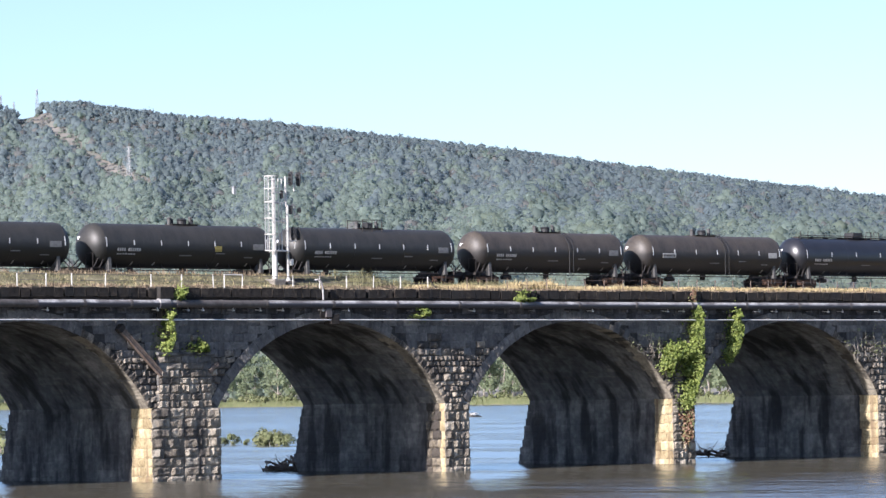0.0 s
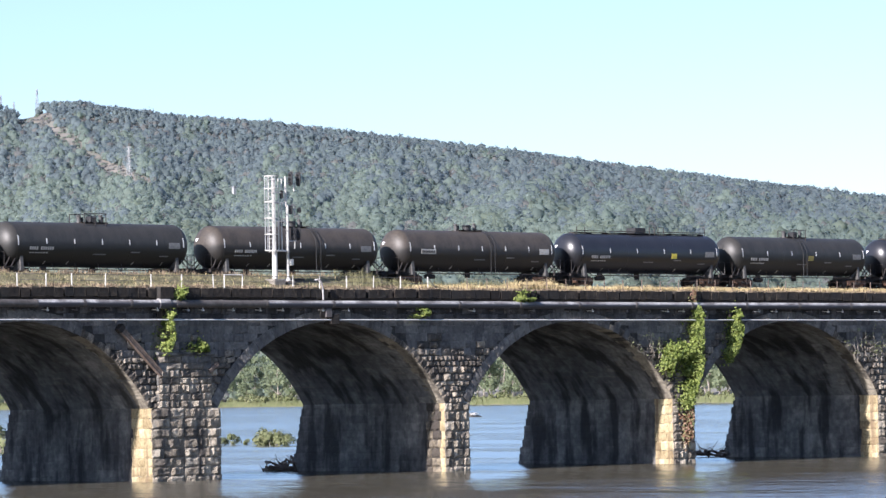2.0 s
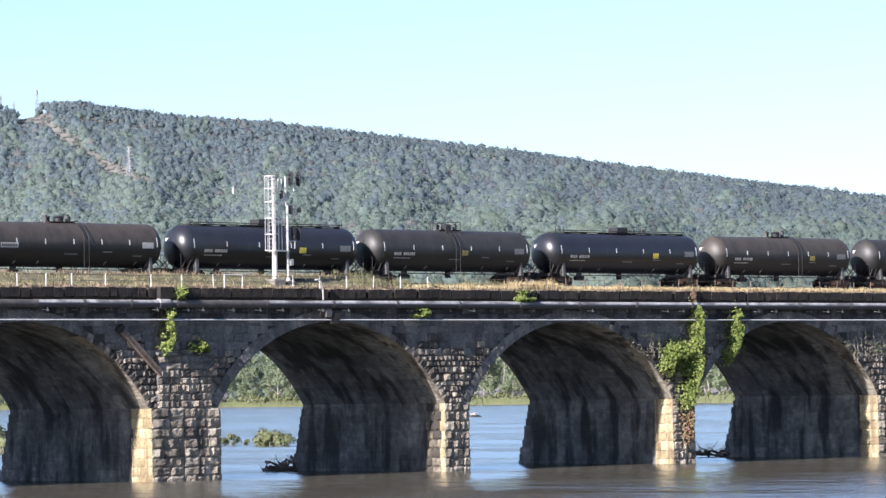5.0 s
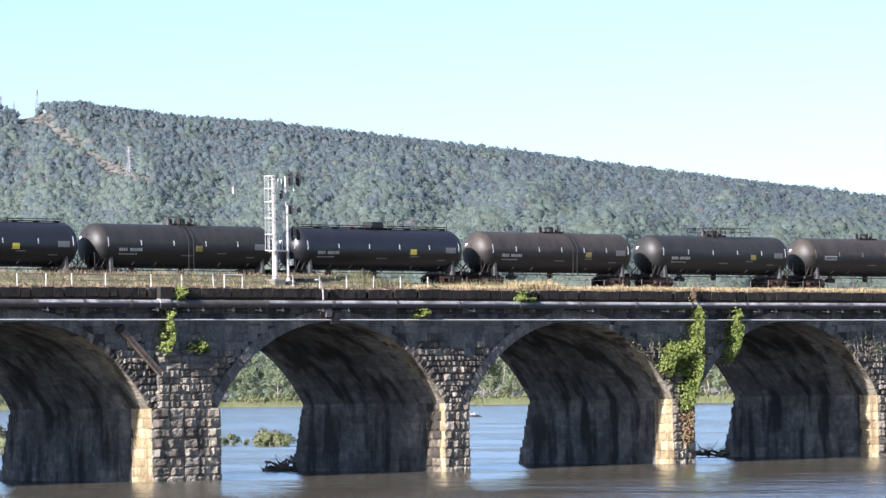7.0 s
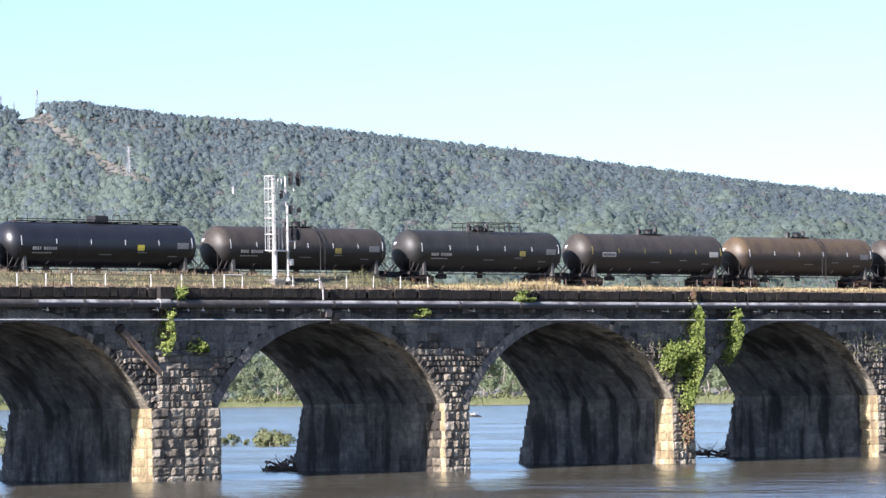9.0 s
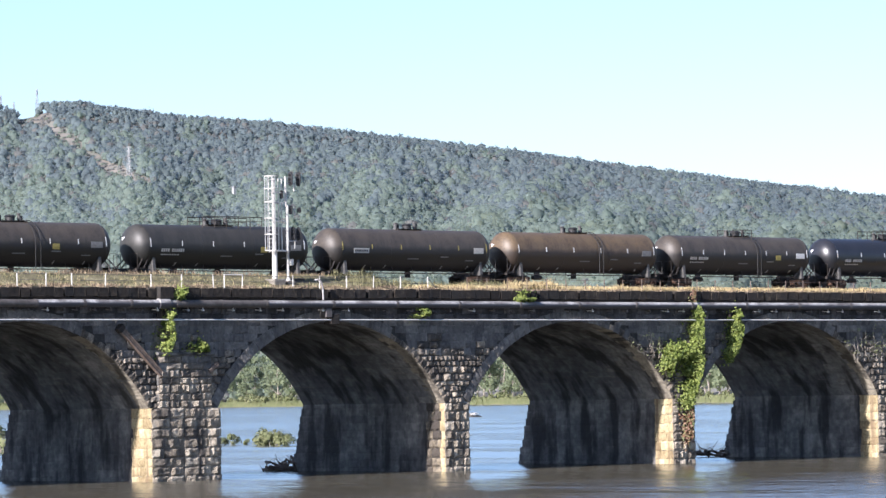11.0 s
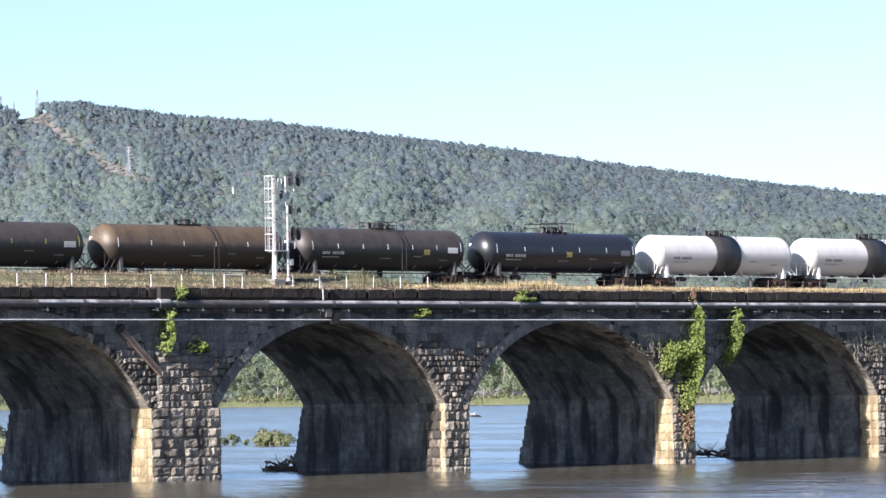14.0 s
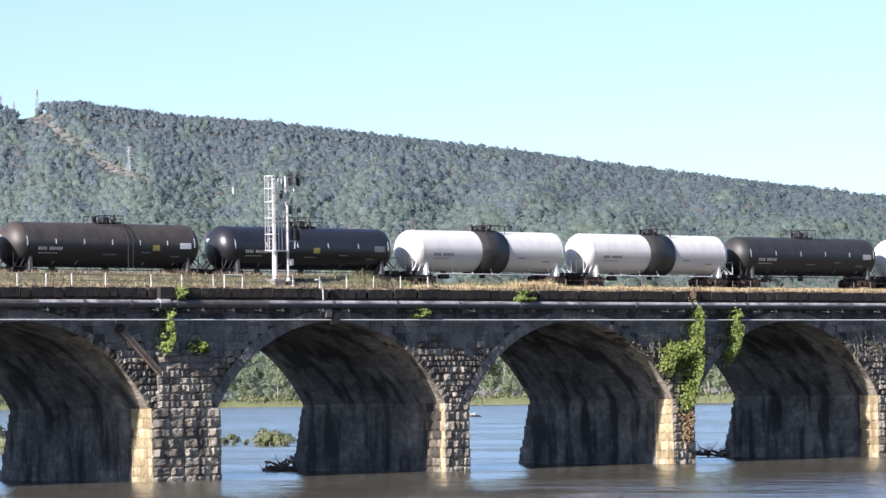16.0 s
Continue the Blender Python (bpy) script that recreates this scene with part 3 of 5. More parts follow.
# ---- track bed, rails ----
TRACK_Y, RAIL_Z = 7.75, 13.70
bm = bmesh.new()
prof = [(0.55, 13.222), (1.2, 13.30), (2.6, 13.42), (4.6, 13.46), (5.6, 13.50), (10.0, 13.50), (11.0, 13.34), (15.2, 13.30)]
n = 200
rows_ = []
for i in range(n + 1):
    x = X0 + (X1 - X0) * i / n
    rows_.append([bm.verts.new((x, y, z + 0.05 * noise.noise(Vector((x * 0.4, y * 1.3, 0))))) for y, z in prof])
for a, b in zip(rows_, rows_[1:]):
    for i in range(len(prof) - 1):
        bm.faces.new((a[i], b[i], b[i + 1], a[i + 1]))
tagged(part("track_bed", bm, M["ballast"]), "grey stone ballast bed along the bridge deck", "ballast", kind="structure")
for xa, xb, mat_, words in ((19.0, X1, "straw_soil", "straw littered verge along the bridge edge"), (X0, 19.0, "verge_soil", "mossy gravel verge along the bridge edge")):
    bm = bmesh.new()
    rows_ = []
    for i in range(121):
        x = xa + (xb - xa) * i / 120
        rows_.append([bm.verts.new((x, y, z + 0.03 + 0.05 * noise.noise(Vector((x * 0.8, y * 1.3, 2))))) for y, z in ((0.6, 13.25), (1.2, 13.34), (2.6, 13.46), (4.3, 13.48))])
    for a, b in zip(rows_, rows_[1:]):
        for i in range(3):
            bm.faces.new((a[i], b[i], b[i + 1], a[i + 1]))
    tagged(part("verge", bm, M[mat_]), words, "verge", kind="structure")
# raised ballast shoulder beside the track
bm = bmesh.new()
rows_ = []
for i in range(60):
    x = -40 + 61.5 * i / 59
    k = min(1.0, (21.5 - x) / 3.0) * (0.98 + 0.10 * noise.noise(Vector((x * 0.5, 0, 7))))
    rows_.append([bm.verts.new((x, y + 0.1 * noise.noise(Vector((x, y, 1))), 13.40 + z * k)) for y, z in ((2.3, 0.0), (3.2, 0.45), (4.2, 0.88), (5.1, 1.02), (5.7, 0.7), (6.1, 0.0))])
for a, b in zip(rows_, rows_[1:]):
    for i in range(5):
        bm.faces.new((a[i], b[i], b[i + 1], a[i + 1]))
tagged(part("ballast_shoulder", bm, M["verge_soil"]), "pale ballast heaped up beside the track", "ballast", kind="structure")
for ty in (TRACK_Y, 12.3):
    track = tagged(new("railway_track"), "worn steel rails on dark sleepers in ballast", "railway track", kind="structure")
    for side in (-0.75, 0.75):
        b = boxed(X0, X1, ty + side - 0.035, ty + side + 0.035, RAIL_Z - 0.06, RAIL_Z)
        box(b, X0, X1, ty + side - 0.012, ty + side + 0.012, RAIL_Z - 0.14, RAIL_Z - 0.06)
        part("rail", b, M["rail"], track)
    tie = part("sleeper", boxed(-0.11, 0.11, ty - 1.3, ty + 1.3, 13.42, 13.56), M["wood"], track)
    tie.location.x = -20
    for k in range(1, 150):
        again(tie, pose(-20 + 0.7 * k, 0, 0))

# ---- signal mast ----
def signal():
    s = tagged(new("railway_signal"), "white painted signal masts with caged ladder and black signal heads", "railway signal")
    s.location = (0.18, 3.0, 0)
    b = boxed(7.2, 8.25, -0.55, 0.55, 13.3, 14.02, 0.05)
    part("foundation", b, M["ballast"], s)
    part("foundation", boxed(8.6, 9.3, -0.4, 0.4, 13.3, 13.92, 0.05), M["ballast"], s)
    # mast with caged ladder
    part("mast", rod(rod(bmesh.new(), (7.72, 0, 14.0), (7.72, 0, 16.0), 0.19, 14), (7.72, 0, 16.0), (7.70, 0, 21.2), 0.115, 14, 0.10), M["white_paint"], s, smooth=False)
    b = bmesh.new()
    for y in (-0.2, 0.2):
        rod(b, (7.42, y, 15.9), (7.40, y, 21.35), 0.03, 6)
    for k in range(18):
        rod(b, (7.42, -0.2, 16.0 + 0.3 * k), (7.42, 0.2, 16.0 + 0.3 * k), 0.014, 5)
    part("ladder", b, M["white_paint"], s)
    for z in (21.35, 20.45, 19.50, 18.35, 17.20, 16.05):
        b = bmesh.new()
        pts = [(7.40 - 0.40 * math.cos(t), 0.46 * math.sin(t), z) for t in np.linspace(-1.9, 1.9, 12)]
        tube(b, [(7.85, -0.3, z)] + pts + [(7.85, 0.3, z)], 0.036, 5)
        part("cage_hoop", b, M["white_paint"], s)
    for t in np.linspace(-1.7, 1.7, 6):
        part("cage_bar", rod(bmesh.new(), (7.40 - 0.40 * math.cos(t), 0.46 * math.sin(t), 16.05), (7.40 - 0.40 * math.cos(t), 0.46 * math.sin(t), 21.35), 0.015, 5), M["grey_steel"], s)
    # slim signal mast
    b = rod(bmesh.new(), (8.93, 0, 13.95), (8.93, 0, 19.3), 0.105, 12)
    rod(b, (8.93, 0, 13.92), (8.93, 0, 14.12), 0.24, 12, 0.14)
    rod(b, (8.80, 0, 19.2), (8.80, 0, 21.35), 0.075, 10)
    part("signal_mast", b, M["white_paint"], s)
    for z, x0, x1 in ((16.05, 7.8, 8.9), (18.15, 7.8, 8.9), (19.45, 7.8, 8.85), (20.2, 7.8, 8.85)):
        part("cross_tie", rod(bmesh.new(), (x0, 0, z), (x1, 0, z), 0.05, 6), M["white_paint"], s)
    for x in (8.25, 8.55):
        part("stay", rod(bmesh.new(), (x, 0.15, 16.05), (x, 0.15, 21.2), 0.040, 5), M["white_paint"], s)
    part("platform", boxed(7.75, 8.85, -0.35, 0.35, 15.98, 16.05), M["grey_steel"], s)
    # heads: oblong back plates with hoods, on brackets
    for x, z, w, h in ((9.28, 21.2, 0.50, 1.05), (10.02, 21.2, 0.50, 1.05), (9.28, 18.98, 0.40, 0.66), (10.06, 18.98, 0.38, 0.40), (9.48, 17.28, 0.50, 1.0),
                       (9.98, 17.28, 0.50, 0.95), (8.42, 20.05, 0.34, 0.62)):
        b = bmesh.new()
        ring = [(w / 2 * math.cos(t), h / 2 * (abs(math.sin(t)) ** 0.6) * (1 if math.sin(t) >= 0 else -1)) for t in np.linspace(0, 2 * math.pi, 17)[:-1]]
        f0 = [b.verts.new((x - 0.03, y, z + zz)) for y, zz in ring]
        f1 = [b.verts.new((x + 0.03, y, z + zz)) for y, zz in ring]
        b.faces.new(f0)
        b.faces.new(f1[::-1])
        for i in range(16):
            b.faces.new((f0[i], f1[i], f1[(i + 1) % 16], f0[(i + 1) % 16]))
        bmesh.ops.recalc_face_normals(b, faces=b.faces)
        box(b, x + 0.03, x + 0.12, -0.10, 0.10, z - h * 0.38, z + h * 0.38, 0.02)
        head = part("signal_head", b, M["black"], s)
        for k in ((-0.28, 0.0, 0.28) if h > 0.7 else (0.0,)):
            part("hood", rod(bmesh.new(), (x - 0.03, 0, z + k * h), (x - 0.13, 0, z + k * h - 0.02), 0.08, 10, 0.07), M["black"], head)
    for z in (20.85, 19.0, 16.75):
        part("bracket", rod(bmesh.new(), (8.85, 0, z), (9.75, 0, z), 0.04, 6), M["grey_steel"], s)
        part("bracket", rod(bmesh.new(), (9.60, 0, z - 0.55), (9.60, 0, z - 0.05), 0.05, 6), M["white_paint"], s)
    part("relay_box", boxed(9.05, 9.35, -0.2, 0.2, 15.0, 15.45, 0.03), M["white_paint"], s)
    return s


signal()
cab = tagged(new("relay_case"), "low dark equipment case beside the signal foundation", "equipment box")
cab.location = (10.2, 3.4, 13.42)
part("case", boxed(-0.55, 0.55, -0.3, 0.3, 0.0, 0.62, 0.03), M["black"], cab)
part("lid", boxed(-0.6, 0.6, -0.35, 0.35, 0.62, 0.68, 0.02), M["dark_pipe"], cab)

# ---- fences along the edge ----
fence = tagged(new("edge_fence"), "white painted pipe fence along the bridge edge", "fence")
POSTS = [-16.5, -14.1, -11.95, -9.1, -5.15, -2.5, 0.35, 2.95, 7.6, 10.1, 12.65, 15.2, 17.8, 20.5]
for i, x in enumerate(POSTS):
    part("post", rod(bmesh.new(), (x, 0.7, 13.2), (x + random.uniform(-0.04, 0.04), 0.7 + random.uniform(-0.05, 0.05), 14.20), 0.045, 8), M["white_paint"], fence)
for a, b_ in zip(POSTS, POSTS[1:]):
    for z in (13.72, 14.12):
        part("rail", rod(bmesh.new(), (a, 0.7, z), (b_, 0.7, z + random.uniform(-0.03, 0.03)), 0.020, 5), M["dark_pipe"], fence)
part("gate_frame", rod(rod(bmesh.new(), (1.3, 0.66, 14.2), (2.95, 0.66, 14.2), 0.04, 6), (1.3, 0.66, 13.2), (1.3, 0.66, 14.2), 0.045, 6), M["white_paint"], fence)
part("brace", rod(bmesh.new(), (20.55, 0.7, 14.1), (21.4, 0.7, 13.25), 0.04, 6), M["dark_pipe"], fence)

wire = tagged(new("wire_fence"), "thin brown posts with wire along the bridge edge", "fence")
x = 24.4
k = 0
while x < 82:
    part("post", rod(bmesh.new(), (x, 0.7, 13.2), (x + random.uniform(-0.05, 0.05), 0.7, 14.15 + random.uniform(-0.06, 0.06)), 0.032, 6), M["rust"], wire)
    x += 2.03
for z in (13.65, 14.05):
    part("wire", rod(bmesh.new(), (24.4, 0.7, z), (82, 0.7, z), 0.010, 4), M["rust"], wire)

# ---- coping, pipe, conduit on the bridge's face ----
coping = part("cornice", boxed(X0, X1, -0.30, 0.5, TOP, 12.6), M["coping"], bridge)
COPE = []
rnd = random.Random(8)
x = -30.0
shapes = []
for k in range(4):
    b = boxed(-0.5, 0.5, -0.42, 0.62, 12.6, 13.22, 0.012)
    for v in b.verts:
        v.co += Vector((0, rnd.uniform(-0.03, 0.03), rnd.uniform(-0.025, 0.025)))
    shapes.append(b)
models = [part("coping_stone", b, M["coping"], bridge) for b in shapes]
for i, o in enumerate(models):
    o.scale.x, o.location.x = 1.2, -31.2 - 1.22 * i
while x < 92:
    w = rnd.uniform(0.6, 1.3)
    o = again(models[rnd.randrange(4)], pose(x + w / 2, rnd.uniform(-0.012, 0.012), rnd.uniform(-0.05, 0.03), 0, rnd.uniform(-1, 1), 0))
    o.scale.x = w + 0.01
    x += w
part("coping_run", boxed(X0, -35.6, -0.42, 0.62, 12.6, 13.22), M["coping"], bridge)
part("coping_run", boxed(92.1, X1, -0.42, 0.62, 12.6, 13.22), M["coping"], bridge)

pipe = tagged(new("service_pipe"), "long pale steel pipe hung along the bridge's face", "pipe")
x = -40.0
PIPE_Y, PIPE_Z = -0.60, 12.13
while x < 100:
    dark = x < -16 or -5.6 <= x + 0.2 < 2.4
    w = 4.0 if x < 2 else 6.1
    sag = 0.03 * math.sin(x * 0.9)
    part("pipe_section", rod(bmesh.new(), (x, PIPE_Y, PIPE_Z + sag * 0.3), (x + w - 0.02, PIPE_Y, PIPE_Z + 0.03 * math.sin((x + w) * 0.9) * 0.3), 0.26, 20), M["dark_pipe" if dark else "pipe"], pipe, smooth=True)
    part("collar", rod(bmesh.new(), (x - 0.12, PIPE_Y, PIPE_Z), (x + 0.12, PIPE_Y, PIPE_Z), 0.285, 20), M["dark_pipe"], pipe)
    for d in (w * 0.25, w * 0.58, w * 0.86):
        b = rod(bmesh.new(), (x + d, PIPE_Y, PIPE_Z - 0.2), (x + d, PIPE_Y - 0.02, PIPE_Z - 0.46), 0.03, 6)
        box(b, x + d - 0.05, x + d + 0.08, PIPE_Y - 0.08, PIPE_Y + 0.05, PIPE_Z - 0.5, PIPE_Z - 0.40)
        rod(b, (x + d, PIPE_Y, PIPE_Z - 0.42), (x + d + 0.02, 0.1, PIPE_Z - 0.40), 0.03, 6)
        part("hanger", b, M["white_paint" if rnd.random() < 0.4 else "dark_pipe"], pipe)
    x += w
part("junction_box", boxed(-5.55, -4.35, -0.80, -0.2, 12.45, 13.28, 0.04), M["coping"], pipe)
part("hanger_plate", boxed(-5.4, -4.5, -0.34, -0.2, 11.1, 12.45, 0.02), M["coping"], pipe)
part("coupling", rod(bmesh.new(), (-5.6, PIPE_Y, PIPE_Z), (-4.7, PIPE_Y, PIPE_Z), 0.36, 18), M["pipe"], pipe)

cable = tagged(new("conduit"), "thin white conduit running level along the bridge wall", "conduit")
x = -40.0
while x < 100:
    part("conduit_section", rod(bmesh.new(), (x, -0.66, 11.03), (x + 9.98, -0.66, 11.03), 0.048, 8), M["conduit"], cable, smooth=True)
    for d in (2.0, 6.5):
        part("clip", rod(bmesh.new(), (x + d, -0.66, 11.03), (x + d, 0.15, 11.0), 0.025, 5), M["grey_steel"], cable)
    x += 10
part("sleeve", rod(bmesh.new(), (-4.6, -0.66, 11.03), (-3.6, -0.66, 11.03), 0.075, 8), M["conduit"], cable)

spout = tagged(new("drain_pipe"), "bent white drain pipe over the coping", "pipe")
b = bmesh.new()
pts = [(8.98, -0.10, 13.86), (9.10, -0.30, 13.90), (9.2, -0.48, 13.75), (9.25, -0.60, 13.35), (9.28, -0.62, 12.45)]
tube(b, pts, 0.065, 10)
part("bent_pipe", b, M["pipe"], spout, smooth=False)
drain = tagged(new("wall_bracket"), "grey steel bracket block under the pipe", "bracket")
b = boxed(9.4, 10.0, -0.75, 0.1, 11.2, 11.85, 0.04)
part("block", b, M["dark_pipe"], drain)
part("plate", boxed(9.9, 10.7, -0.72, 0.1, 10.7, 11.45, 0.03), M["coping"], drain)

beam = tagged(new("leaning_beam"), "rusty steel beam leaning on the pier wall", "beam")
b = bmesh.new()
ang = math.atan2(10.45 - 7.25, -8.6 + 5.05)
mid, long = Vector((-6.83, -0.28, 8.85)), math.hypot(3.55, 3.2)
turn = Matrix.Translation(mid) @ Matrix.Rotation(-ang, 4, "Y")
for z0, z1, y0, y1 in ((-0.19, -0.14, -0.15, 0.15), (0.14, 0.19, -0.15, 0.15), (-0.14, 0.14, -0.11, 0.03)):
    box(b, -long / 2, long / 2, y0, y1, z0, z1, m=turn)
part("i_beam", b, M["rust"], beam)
part("end_block", box(bmesh.new(), -0.15, 0.25, -0.25, 0.3, -0.28, 0.28, 0.03, m=Matrix.Translation((-8.55, -0.2, 10.42)) @ Matrix.Rotation(-ang, 4, "Y")), M["coping"], beam)
stub = tagged(new("broken_beam"), "short broken rusty beam end on the pier", "beam")
part("i_beam", box(bmesh.new(), -0.5, 0.5, -0.12, 0.12, -0.12, 0.12, 0.02, m=Matrix.Translation((-0.55, -0.25, 7.75)) @ Matrix.Rotation(-0.6, 4, "Y")), M["rust"], stub)


# ---- plants ----
def sheets(name, pieces, material, parent=None, label="", category="", kind="", facing=None):
    """Many small leaf or blade faces in one mesh; pieces: lists of corner points; facing: a soft normal for each piece."""
    verts, faces = [], []
    for p in pieces:
        faces.append(tuple(range(len(verts), len(verts) + len(p))))
        verts.extend(p)
    ob = bulk(name, verts, faces, material, parent, smooth=bool(facing))
    if facing:
        ob.data.normals_split_custom_set_from_vertices([f.normalized() for f, p in zip(facing, pieces) for _ in p])
    return tagged(ob, label, category, kind=kind)


def deck_height(x, y):
    """Top of the verge and of the ballast shoulder."""
    z = float(np.interp(y, (0.6, 1.2, 2.6, 4.3), (13.26, 13.36, 13.48, 13.50)))
    if x < 21.5:
        k = min(1.0, (21.5 - x) / 3.0) * 0.96
        z = max(z, 13.38 + k * float(np.interp(y, (2.3, 3.2, 4.2, 5.1, 5.7, 6.1), (0.0, 0.45, 0.88, 1.02, 0.7, 0.0))))
    return z


def blades(name, count, xs, ys, tall, material, label, clump=0.0, seed=1, floor=13.4, wide=0.05, bend=0.25):
    rnd = random.Random(seed)
    out = []
    while len(out) < count:
        x, y = rnd.uniform(*xs), rnd.uniform(*ys)
        k = noise.noise(Vector((x * 0.5, y * 0.8, seed))) + 0.5 * noise.noise(Vector((x * 1.7, y * 1.7, seed)))
        if k < clump + rnd.uniform(-0.3, 0.1):
            continue
        h = rnd.uniform(*tall) * (0.75 + 0.7 * max(0.0, k))
        t = rnd.uniform(0, 6.28)
        lean = Vector((rnd.gauss(0, bend), rnd.gauss(0, bend), 0)) * h
        a = Vector((math.cos(t), math.sin(t), 0)) * wide * rnd.uniform(0.6, 1.3)
        p = Vector((x, y, deck_height(x, y) if floor is None else floor))
        out.append([p - a, p + a, p + lean * 0.4 + Vector((0, 0, h * 0.6)) + a * 0.7, p + lean + Vector((0, 0, h)), p + lean * 0.4 + Vector((0, 0, h * 0.6)) - a * 0.7])
    return sheets(name, out, material, None, label, "grass", "stuff")


blades("dry_grass", 24000, (20, 90), (0.75, 4.4), (0.14, 0.46), M["dry_grass"], "golden dry grass along the edge of the bridge", -0.5, 2, 13.36, 0.022)
blades("dry_grass_tuft", 1500, (30.0, 34.2), (1.0, 3.0), (0.45, 0.95), M["dry_grass"], "tall golden tuft of dry grass", -0.5, 3, 13.33, 0.022)
blades("verge_grass", 6000, (-24, 24), (1.2, 5.0), (0.06, 0.26), M["green_grass"], "yellow green grass along the bridge deck", -0.05, 4, None, 0.028)
blades("straw_grass", 900, (-24, 24), (1.2, 5.0), (0.06, 0.28), M["dry_grass"], "straw coloured grass along the bridge deck", 0.0, 6, None, 0.028)
blades("dark_weeds", 2600, (-24, 24), (0.7, 1.7), (0.06, 0.26), M["brown_weed"], "low dead brown weeds on the bridge deck", 0.1, 16, None, 0.03)
blades("brown_weeds", 1500, (-24, 14), (4.2, 5.2), (0.15, 0.45), M["brown_weed"], "tall brown dried weeds beside the track", -0.1, 5, None, 0.022, 0.10)
blades("bleached_weeds", 3200, (15, 37), (2.4, 5.2), (0.22, 0.70), M["green_grass"], "tall bleached weeds beside the track", 0.05, 17, None, 0.02, 0.15)
blades("edge_weeds", 5200, (-24, 90), (-0.1, 0.8), (0.06, 0.28), M["brown_weed"], "low brown weeds on the coping edge", 0.0, 9, 13.2, 0.04)


def vine(lines, count, size, material, label, stem=True, seed=1):
    """Climbing plant on the wall; lines: (x, z, radius) points of each strand."""
    rnd = random.Random(seed)
    v = tagged(new("climbing_vine"), label, "vine")
    out, facing = [], []
    for line in lines:
        total = sum(math.hypot(b[0] - a[0], b[1] - a[1]) for a, b in zip(line, line[1:])) or 0.6
        for _ in range(int(count * 1.9 * (total + 0.6))):
            i = rnd.randrange(max(1, len(line) - 1))
            a, b = line[i], line[min(i + 1, len(line) - 1)]
            t = rnd.random()
            r = a[2] + (b[2] - a[2]) * t
            off = abs(rnd.gauss(0, 0.5))
            ang = rnd.uniform(0, 6.28)
            x = a[0] + (b[0] - a[0]) * t + r * off * math.cos(ang)
            z = a[1] + (b[1] - a[1]) * t + r * off * math.sin(ang)
            if noise.noise(Vector((x * 1.6, z * 1.6, seed))) < -0.22:
                continue
            y = -(0.15 if z < 11.3 else 0.5) - max(0.0, 1.3 * r * (1 - 0.8 * off)) * rnd.random()
            out.append(leaf_out(rnd, (x, y, z), size * 0.72, (-0.3, -0.6, 0.7), 0.6))
            facing.append(Vector((-0.45 + 0.5 * off * math.cos(ang) + rnd.gauss(0, 0.25), -0.6, 0.5 + 0.5 * off * math.sin(ang) + rnd.gauss(0, 0.25))))
        if stem:
            b_ = bmesh.new()
            for a, b in zip(line, line[1:]):
                rod(b_, (a[0], -0.1, a[1]), (b[0], -0.1, b[1]), 0.035, 5)
            if len(line) > 1:
                part("stem", b_, M["wood"], v)
            else:
                b_.free()
    sheets("leaves", out, material, v, facing=facing)
    return v


vine([[(47.3, 12.1, 0.4), (47.4, 11.0, 0.9), (47.2, 9.3, 1.1), (46.9, 7.6, 1.3), (46.6, 6.2, 1.1), (46.3, 4.5, 0.8)],
      [(46.8, 8.6, 0.9), (45.2, 8.4, 1.1), (44.2, 8.2, 1.0), (44.3, 7.2, 0.7)]], 480, 0.25, M["vine"], "thick green climbing vine covering the bridge pier", seed=2)
vine([[(51.5, 11.7, 0.7), (51.9, 10.4, 1.0), (51.5, 9.0, 0.9), (51.0, 7.9, 0.5)]], 440, 0.25, M["vine"], "green climbing vine hanging beside the arch", seed=3)
vine([[(46.5, 4.2, 0.6), (46.3, 2.8, 0.75), (46.5, 1.4, 0.55)]], 130, 0.26, M["red_vine"], "reddening climbing vine low on the pier", seed=4)
vine([[(-4.5, 11.8, 0.45), (-4.6, 10.9, 0.7), (-4.6, 9.8, 0.85), (-4.8, 8.95, 0.7)]], 260, 0.24, M["vine"], "narrow green vine climbing the wide pier", seed=5)
vine([[(-2.5, 9.1, 0.55), (-1.8, 9.2, 0.75), (-1.1, 9.0, 0.4)]], 220, 0.22, M["vine"], "small green plant growing on the pier ledge", seed=6)
vine([[(-3.95, 12.75, 0.6), (-3.5, 12.9, 0.6)]], 260, 0.22, M["vine"], "small green plant growing beside the pipe junction", seed=7)
vine([[(28.2, 12.55, 0.4), (29.1, 12.75, 0.6), (29.8, 12.6, 0.4)]], 260, 0.24, M["vine"], "green plant sprouting over the coping", seed=8)
vine([[(17.9, 11.5, 0.45), (18.6, 11.6, 0.6), (19.3, 11.5, 0.4)]], 160, 0.22, M["vine"], "small green plant growing under the pipe", seed=9)
vine([[(47.0, 12.5, 0.4), (47.1, 13.2, 0.2)]], 90, 0.2, M["red_vine"], "reddish shoot above the coping", seed=10)


